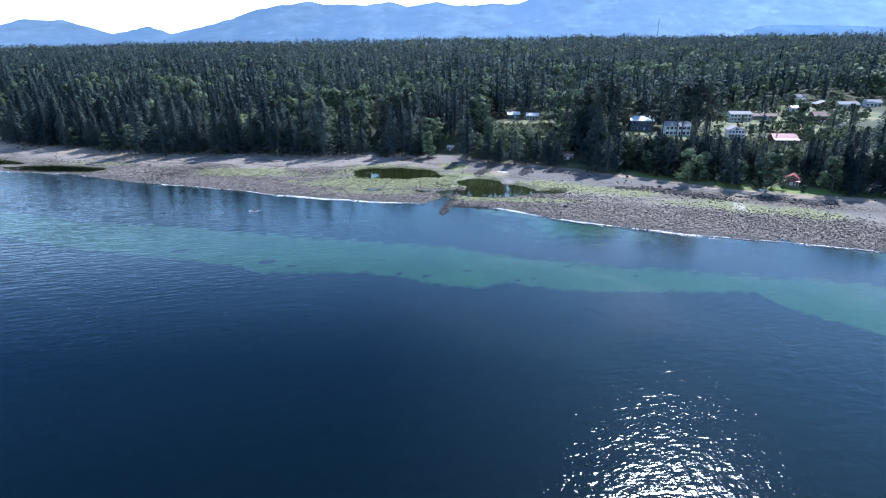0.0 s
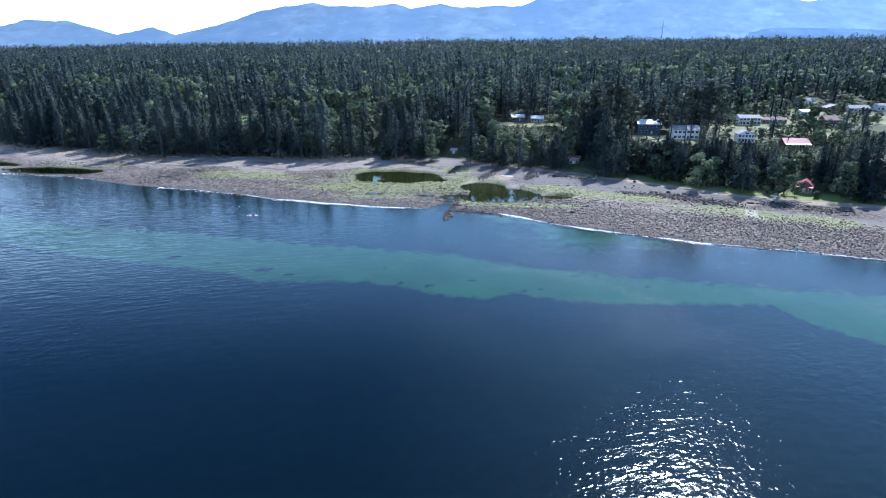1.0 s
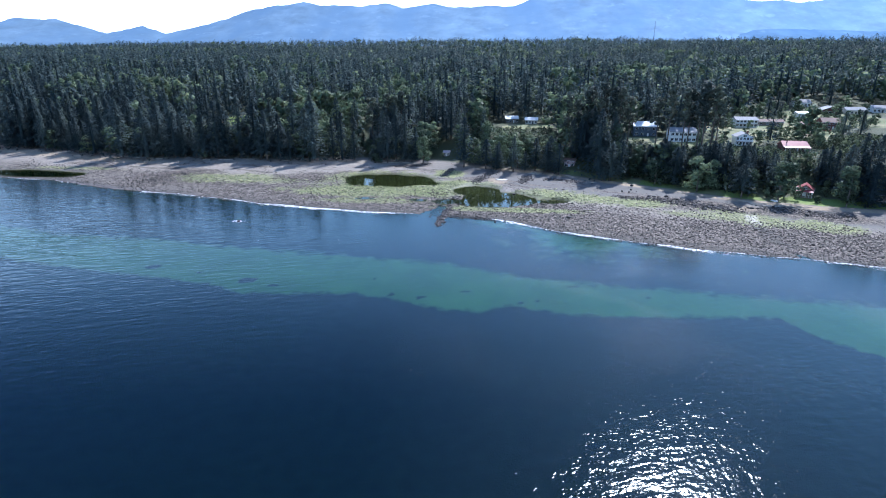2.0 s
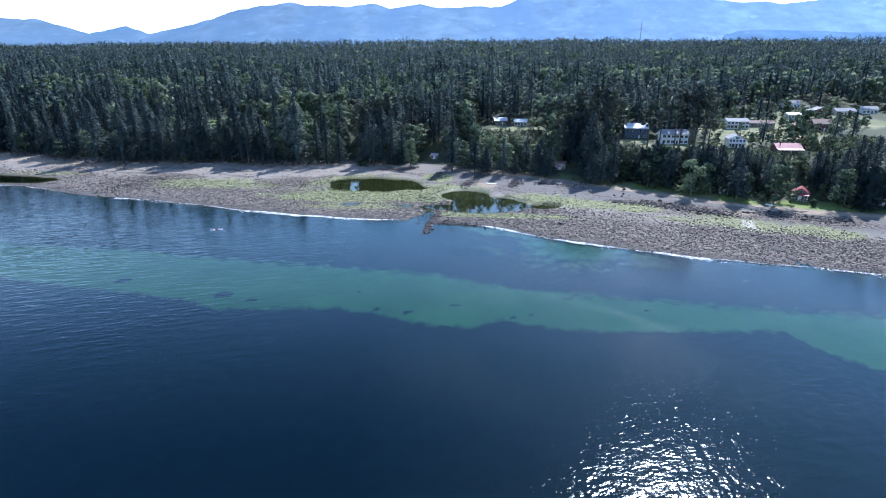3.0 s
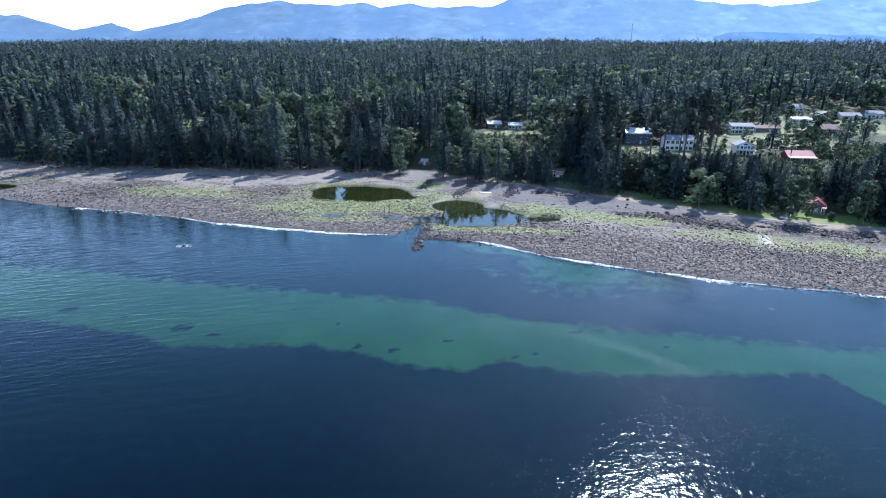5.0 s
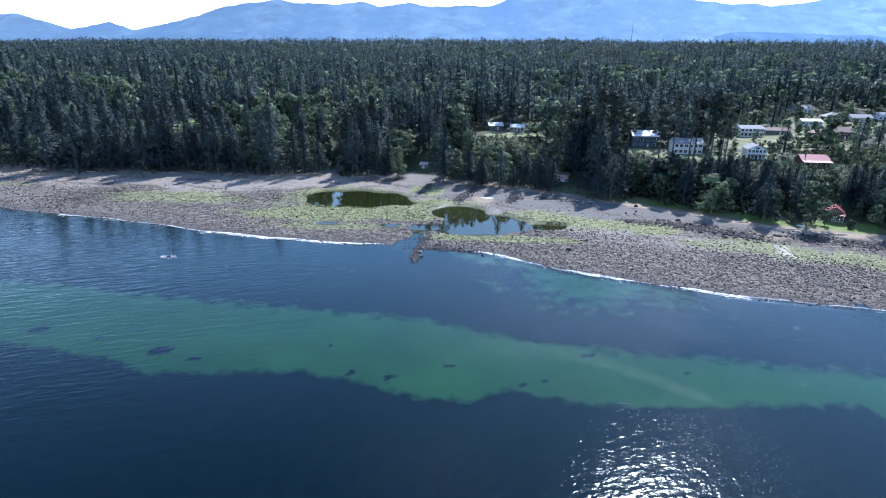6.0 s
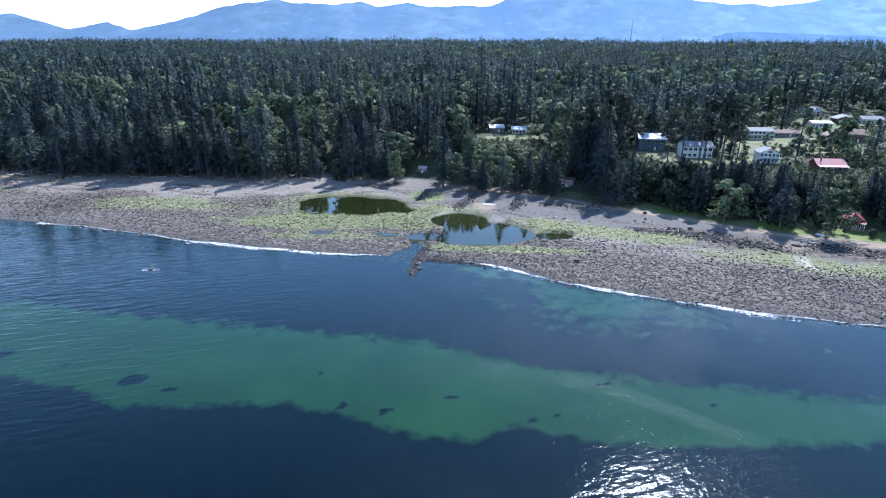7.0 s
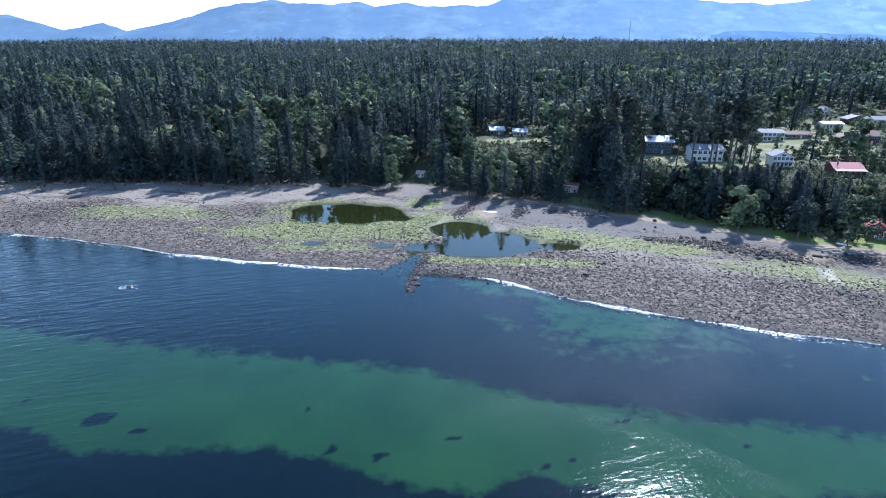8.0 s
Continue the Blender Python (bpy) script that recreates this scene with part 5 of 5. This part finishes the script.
    if "balcony" in extras:
        z = h * 0.5
        boxed("balcony_floor", -w / 2, w / 2, -d / 2 - 1.9, -d / 2 - 0.01, z - 0.1, z + 0.08, DECK, root)
        bm = bmesh.new()
        box(bm, -w / 2, w / 2, -d / 2 - 1.9, -d / 2 - 1.8, z + 0.95, z + 1.05)
        for k in range(int(w / 0.5) + 1):
            px = -w / 2 + w * k / int(w / 0.5)
            box(bm, px - 0.03, px + 0.03, -d / 2 - 1.88, -d / 2 - 1.82, z + 0.08, z + 0.95)
        part("railing", bm, TRIM, root, "white balcony railing")
        for px in (-w / 2 + 0.1, 0, w / 2 - 0.1):
            boxed("post", px - 0.08, px + 0.08, -d / 2 - 1.9, -d / 2 - 1.74, 0, z - 0.1, TRIM, root)
    return root


house("house", 189.5, 314.5, -5, 12.5, 7.0, 2.9, "x", 2.0, "brown", "red", "low brown house with a long red metal roof and veranda", 1, 6, ("veranda", "stovepipe"))
house("house", 170.6, 331.5, -12, 8.6, 8.5, 4.9, "y", 2.0, "white", "grey", "white two-storey gabled house with a balcony", 2, 5, ("balcony", "chimney"))
house("house", 203.5, 395, -4, 14.0, 8.5, 4.9, "x", 1.5, "white", "grey", "white two-storey house with a balcony and dark windows", 2, 6, ("balcony",))
house("garage", 224, 402, -4, 17, 6.5, 2.4, "x", 1.2, "wood", "brown", "long low grey-roofed outbuilding beside the bungalow", 1, 4, (), "garage")
house("house", 126.5, 366, -10, 13.5, 10.0, 6.0, "x", 2.3, "blue", "pale", "slate blue gabled house with a pale metal roof", 2, 4)
house("house", 141.2, 345, -6, 14.5, 9, 5.6, "x", 2.0, "white", "grey", "white two-storey house with many windows among pines", 2, 6, ("chimney",))
house("house", 164, 440, -8, 7.2, 8, 4.2, "y", 2.2, "cream", "grey", "small cream gabled cottage among the trees", 2, 3)
house("cottage", 51, 430.5, 4, 9, 7, 2.9, "x", 1.5, "wood", "pale", "small cottage with a pale metal roof", 1, 4)
house("cottage", 64.8, 424, -10, 8.5, 7, 2.7, "x", 1.5, "cream", "pale", "pale-roofed cottage at the edge of a lawn", 1, 4)
house("house", 300, 494, -10, 13, 9, 3.2, "x", 2.0, "white", "grey", "white bungalow with a grey shingle roof under tall trees", 1, 5)
house("house", 268.5, 435, -6, 13, 8, 2.9, "x", 1.0, "white", "pale", "low white house with a pale flat-pitched roof", 1, 6)
house("house", 297, 451, -8, 13, 9, 3.2, "y", 2.2, "brown", "grey", "brown house with a grey gabled roof", 1, 4)
house("house", 314, 449, -8, 14, 8, 3.0, "x", 1.8, "cream", "grey", "long cream house with a grey shingle roof", 1, 5)
house("house", 241.5, 386, -10, 10, 8, 2.9, "y", 1.8, "brown", "brown", "red-brown bungalow with a brown shingle roof", 1, 4)
house("house", 253, 384, -10, 10.5, 9, 4.6, "x", 2.2, "brown", "brown", "red-brown two-storey house with a brown roof", 2, 4)
house("house", 338, 456, -10, 11, 8, 3.2, "x", 1.8, "white", "grey", "white house with a grey roof behind garden trees", 1, 4)
house("cottage", 110, 503, -8, 7, 6, 3.0, "y", 1.8, "white", "pale", "small white cottage deep among the firs", 1, 3)
house("beach_cabin", 3.4, 369.5, -10, 3.4, 3.2, 1.9, "x", 0.8, "wood", "rose", "small dark board beach cabin with a faded rose roof", 1, 3, (), "cabin")
house("beach_cabin", 74.4, 333.5, -28, 5.6, 3.6, 2.4, "x", 0.7, "pink", "brown", "little faded pink cabin at the foot of the bluff", 1, 3, (), "cabin")
house("beach_cabin", 171, 268.5, -34, 6.2, 6.0, 1.9, "y", 2.0, "wood", "crimson", "dark timber cabin with a steep red roof by the beach", 1, 3, ("veranda",), "cabin")
house("beach_cabin", 201.5, 258, -24, 7.0, 5.0, 2.6, "x", 1.3, "wood", "dark", "weathered board cabin with a dark roof in the trees", 1, 3, (), "cabin")


def viewing_deck():
    """A small raised timber platform with rails and steps at the back of the beach."""
    root = new("timber_deck")
    root.matrix_basis = pose(-108, 384.5, ground_at(-108, 384.5) - 0.1)
    tagged(root, "weathered timber deck with railings above the beach", "deck")
    boxed("floor", -3.4, 3.4, -2.2, 2.2, 2.0, 2.2, PAINT["wood"], root)
    for px in (-3.3, -1.1, 1.1, 3.3):
        for py in (-2.1, 2.1):
            boxed("post", px - 0.09, px + 0.09, py - 0.09, py + 0.09, 0, 3.3, PAINT["wood"], root)
    for z in (2.7, 3.2):
        boxed("rail", -3.4, 3.4, -2.16, -2.04, z, z + 0.1, PAINT["wood"], root)
    for k in range(7):
        boxed("step", 3.45, 4.6, -1.8 + 0.28 * k, -1.5 + 0.28 * k, 0.28 * k, 0.28 * k + 0.06, PAINT["wood"], root)


viewing_deck()
# flat pale shape; its colour stands in for a wet seep's bright sky reflection
slab = new("concrete_slab", bpy.data.meshes.new("concrete_slab"))
bm = bmesh.new()
ring = [(3.4 * math.cos(a) * (1 + 0.12 * math.sin(3 * a)), 1.9 * math.sin(a) * (1 + 0.1 * math.cos(2 * a))) for a in [6.283 * k / 18 for k in range(18)]]
low_ring, high_ring = [bm.verts.new((a, b, -0.2)) for a, b in ring], [bm.verts.new((a * 0.97, b * 0.97, 0.10)) for a, b in ring]
bm.faces.new(high_ring)
for i in range(18):
    bm.faces.new((low_ring[i], low_ring[(i + 1) % 18], high_ring[(i + 1) % 18], high_ring[i]))
bm.to_mesh(slab.data)
bm.free()
slab.data.materials.append(plain_material("seep_sheen_paint", (0.50, 0.47, 0.42), 0.8))
slab.matrix_basis = pose(32.5, 308, ground_at(32.5, 308) + 0.02, 0, 1.2, -8)
tagged(slab, "pale flat patch painted as a water seep mirroring the sky", "slab")


def radio_mast():
    """A slender lattice mast on the far wooded rise."""
    root = new("radio_mast")
    x, y = 914.0, 2600.0
    z = ground_at(x, y)
    root.matrix_basis = pose(x, y, z)
    tagged(root, "slender steel lattice mast above the far forest", "mast")
    top, r = 207 - z, 1.5
    for k in range(3):
        a = 2.094 * k
        bm = bmesh.new()
        cx, cy = r * math.cos(a), r * math.sin(a)
        box(bm, cx - 0.22, cx + 0.22, cy - 0.22, cy + 0.22, -3, top)
        part("leg", bm, DARK, root)
    for k in range(12):
        z0 = top * k / 12
        boxed("brace", -1.6, 1.6, -1.5, 1.5, z0, z0 + 0.25, DARK, root)
    boxed("antenna", -0.3, 0.3, -0.3, 0.3, top, top + 8, DARK, root)


radio_mast()


# gardens: hedges and driveways
def hedge(x0, y0, x1, y1, high):
    n = int(math.hypot(x1 - x0, y1 - y0) / 1.1)
    hx = x0 + (x1 - x0) * (np.arange(n) + 0.5) / n
    hy = y0 + (y1 - y0) * (np.arange(n) + 0.5) / n
    ob = grove("hedge", LOW_LEAFY, hx, hy, np.full(n, high), BRAMBLE, "clipped green garden hedge", "hedge", n)
    ob["kind"] = ""
    return ob


hedge(214, 379, 234, 378, 2.4)
hedge(180, 346, 196, 349, 2.2)
hedge(196, 340, 216, 343, 2.0)


# ---- vehicles and a boat ----
TYRE = plain_material("tyre_rubber", (0.03, 0.03, 0.03), 0.9)


def car(x, y, turn, paint, label):
    """A parked family car: body, cabin with glass, four wheels."""
    root = new("car")
    root.matrix_basis = pose(x, y, ground_at(x, y), 0, 0, turn)
    tagged(root, label, "car", "parked cars")
    bm = bmesh.new()
    prism(bm, ((-2.2, 0.35), (2.2, 0.35), (2.25, 0.75), (1.9, 0.92), (-2.1, 0.98), (-2.25, 0.7)), "x", -0.88, 0.88)
    bmesh.ops.recalc_face_normals(bm, faces=bm.faces)
    body = part("body", bm, paint, root)
    bm = bmesh.new()
    prism(bm, ((-1.75, 0.97), (1.0, 0.93), (0.45, 1.42), (-1.25, 1.45)), "x", -0.76, 0.76)
    bmesh.ops.recalc_face_normals(bm, faces=bm.faces)
    part("cabin_glass", bm, GLASS, body)
    bm = bmesh.new()
    prism(bm, ((-1.28, 1.44), (0.48, 1.41), (0.40, 1.50), (-1.15, 1.52)), "x", -0.74, 0.74)
    bmesh.ops.recalc_face_normals(bm, faces=bm.faces)
    part("roof", bm, paint, body)
    for sx in (-0.82, 0.82):
        for wy in (-1.35, 1.35):
            bm = bmesh.new()
            bmesh.ops.create_cone(bm, cap_ends=True, segments=14, radius1=0.33, radius2=0.33, depth=0.2, matrix=Matrix.Translation((sx, wy, 0.33)) @ Matrix.Rotation(math.pi / 2, 4, "Y"))
            part("wheel", bm, TYRE, root)


car(246, 374, 70, plain_material("red_car_paint", (0.35, 0.04, 0.04), 0.3), "red car parked beside the brown house")
car(238, 376, 20, plain_material("white_car_paint", (0.75, 0.75, 0.75), 0.3), "white car parked on the drive")
car(226, 364, -40, plain_material("silver_car_paint", (0.45, 0.46, 0.48), 0.3), "silver car parked on the drive")


def dinghy(x, y, turn):
    """An upturned rowing boat: hull and keel."""
    root = new("dinghy")
    root.matrix_basis = pose(x, y, ground_at(x, y), 0, 0, turn)
    tagged(root, "white upturned dinghy on the grass above the beach", "boat")
    bm = bmesh.new()
    rows = []
    for k in range(9):
        f = k / 8
        half = 0.7 * math.sin(math.pi * (0.12 + 0.80 * f)) ** 0.8
        rows.append([bm.verts.new((half * math.cos(a), -1.6 + 3.2 * f, 0.02 + 0.55 * math.sin(a) * min(1, half * 2))) for a in [math.pi * j / 6 for j in range(7)]])
    for a, b in zip(rows, rows[1:]):
        for j in range(6):
            bm.faces.new((a[j], a[j + 1], b[j + 1], b[j]))
    bm.faces.new(rows[0])
    bm.faces.new(rows[-1][::-1])
    part("hull", bm, TRIM, root)
    boxed("keel", -0.04, 0.04, -1.4, 1.4, 0.5, 0.62, DECK, root)


dinghy(152.5, 260.5, 40)

HOMES = [(o.location.x, o.location.y) for o in scene.objects if o.parent is None and o.get("category") in ("house", "garage", "cabin")]

# shrubs and young trees in the gardens
for k in range(540):
    x, y = random.uniform(150, 330), random.uniform(325, 480)
    if min(math.hypot(x - a, (y - b) * 0.8) for a, b in HOMES) < 8.5 or not bool(cleared(np.array([x]), np.array([y]))[0]):
        continue
    if any(abs(x - a) < 9 and b - 22 < y < b for a, b in HOMES) and random.random() < 0.6:
        continue
    if random.random() < 0.34:
        plant("a", x, y, random.uniform(4.0, 9), random.uniform(0.9, 1.2))
    else:
        plant("s", x, y, random.uniform(1.2, 3.2), random.uniform(0.9, 1.3))
for x, y, h in ((179, 329, 8), (183, 337, 7), (200, 330, 8), (208, 322, 9), (228, 356, 9), (246, 362, 12), (256, 368, 12), (262, 398, 9), (233, 405, 8), (286, 428, 10), (276, 458, 10), (190, 384, 8),
                (186, 398, 9), (215, 372, 6), (204, 352, 5), (158, 330, 6), (152, 344, 7), (282, 470, 12), (318, 465, 12), (248, 444, 11), (236, 436, 12), (226, 428, 11), (214, 432, 10)):
    plant("a", x, y, h, random.uniform(0.95, 1.25))
for x, y, h in ((160, 345, 13), (192, 402, 12), (230, 415, 16), (257, 452, 17), (281, 482, 18), (318, 484, 18), (240, 350, 15), (252, 352, 16)):
    plant("f", x, y, h, 1.3)
for x, y, h in ((163, 262, 7), (178, 264, 8), (160, 266, 9)):
    plant("a", x, y, h, 0.9)
for proto in FIRS + PINES + ALDERS + SHRUBS:
    for o in (*proto.children_recursive, proto):
        bpy.data.objects.remove(o)
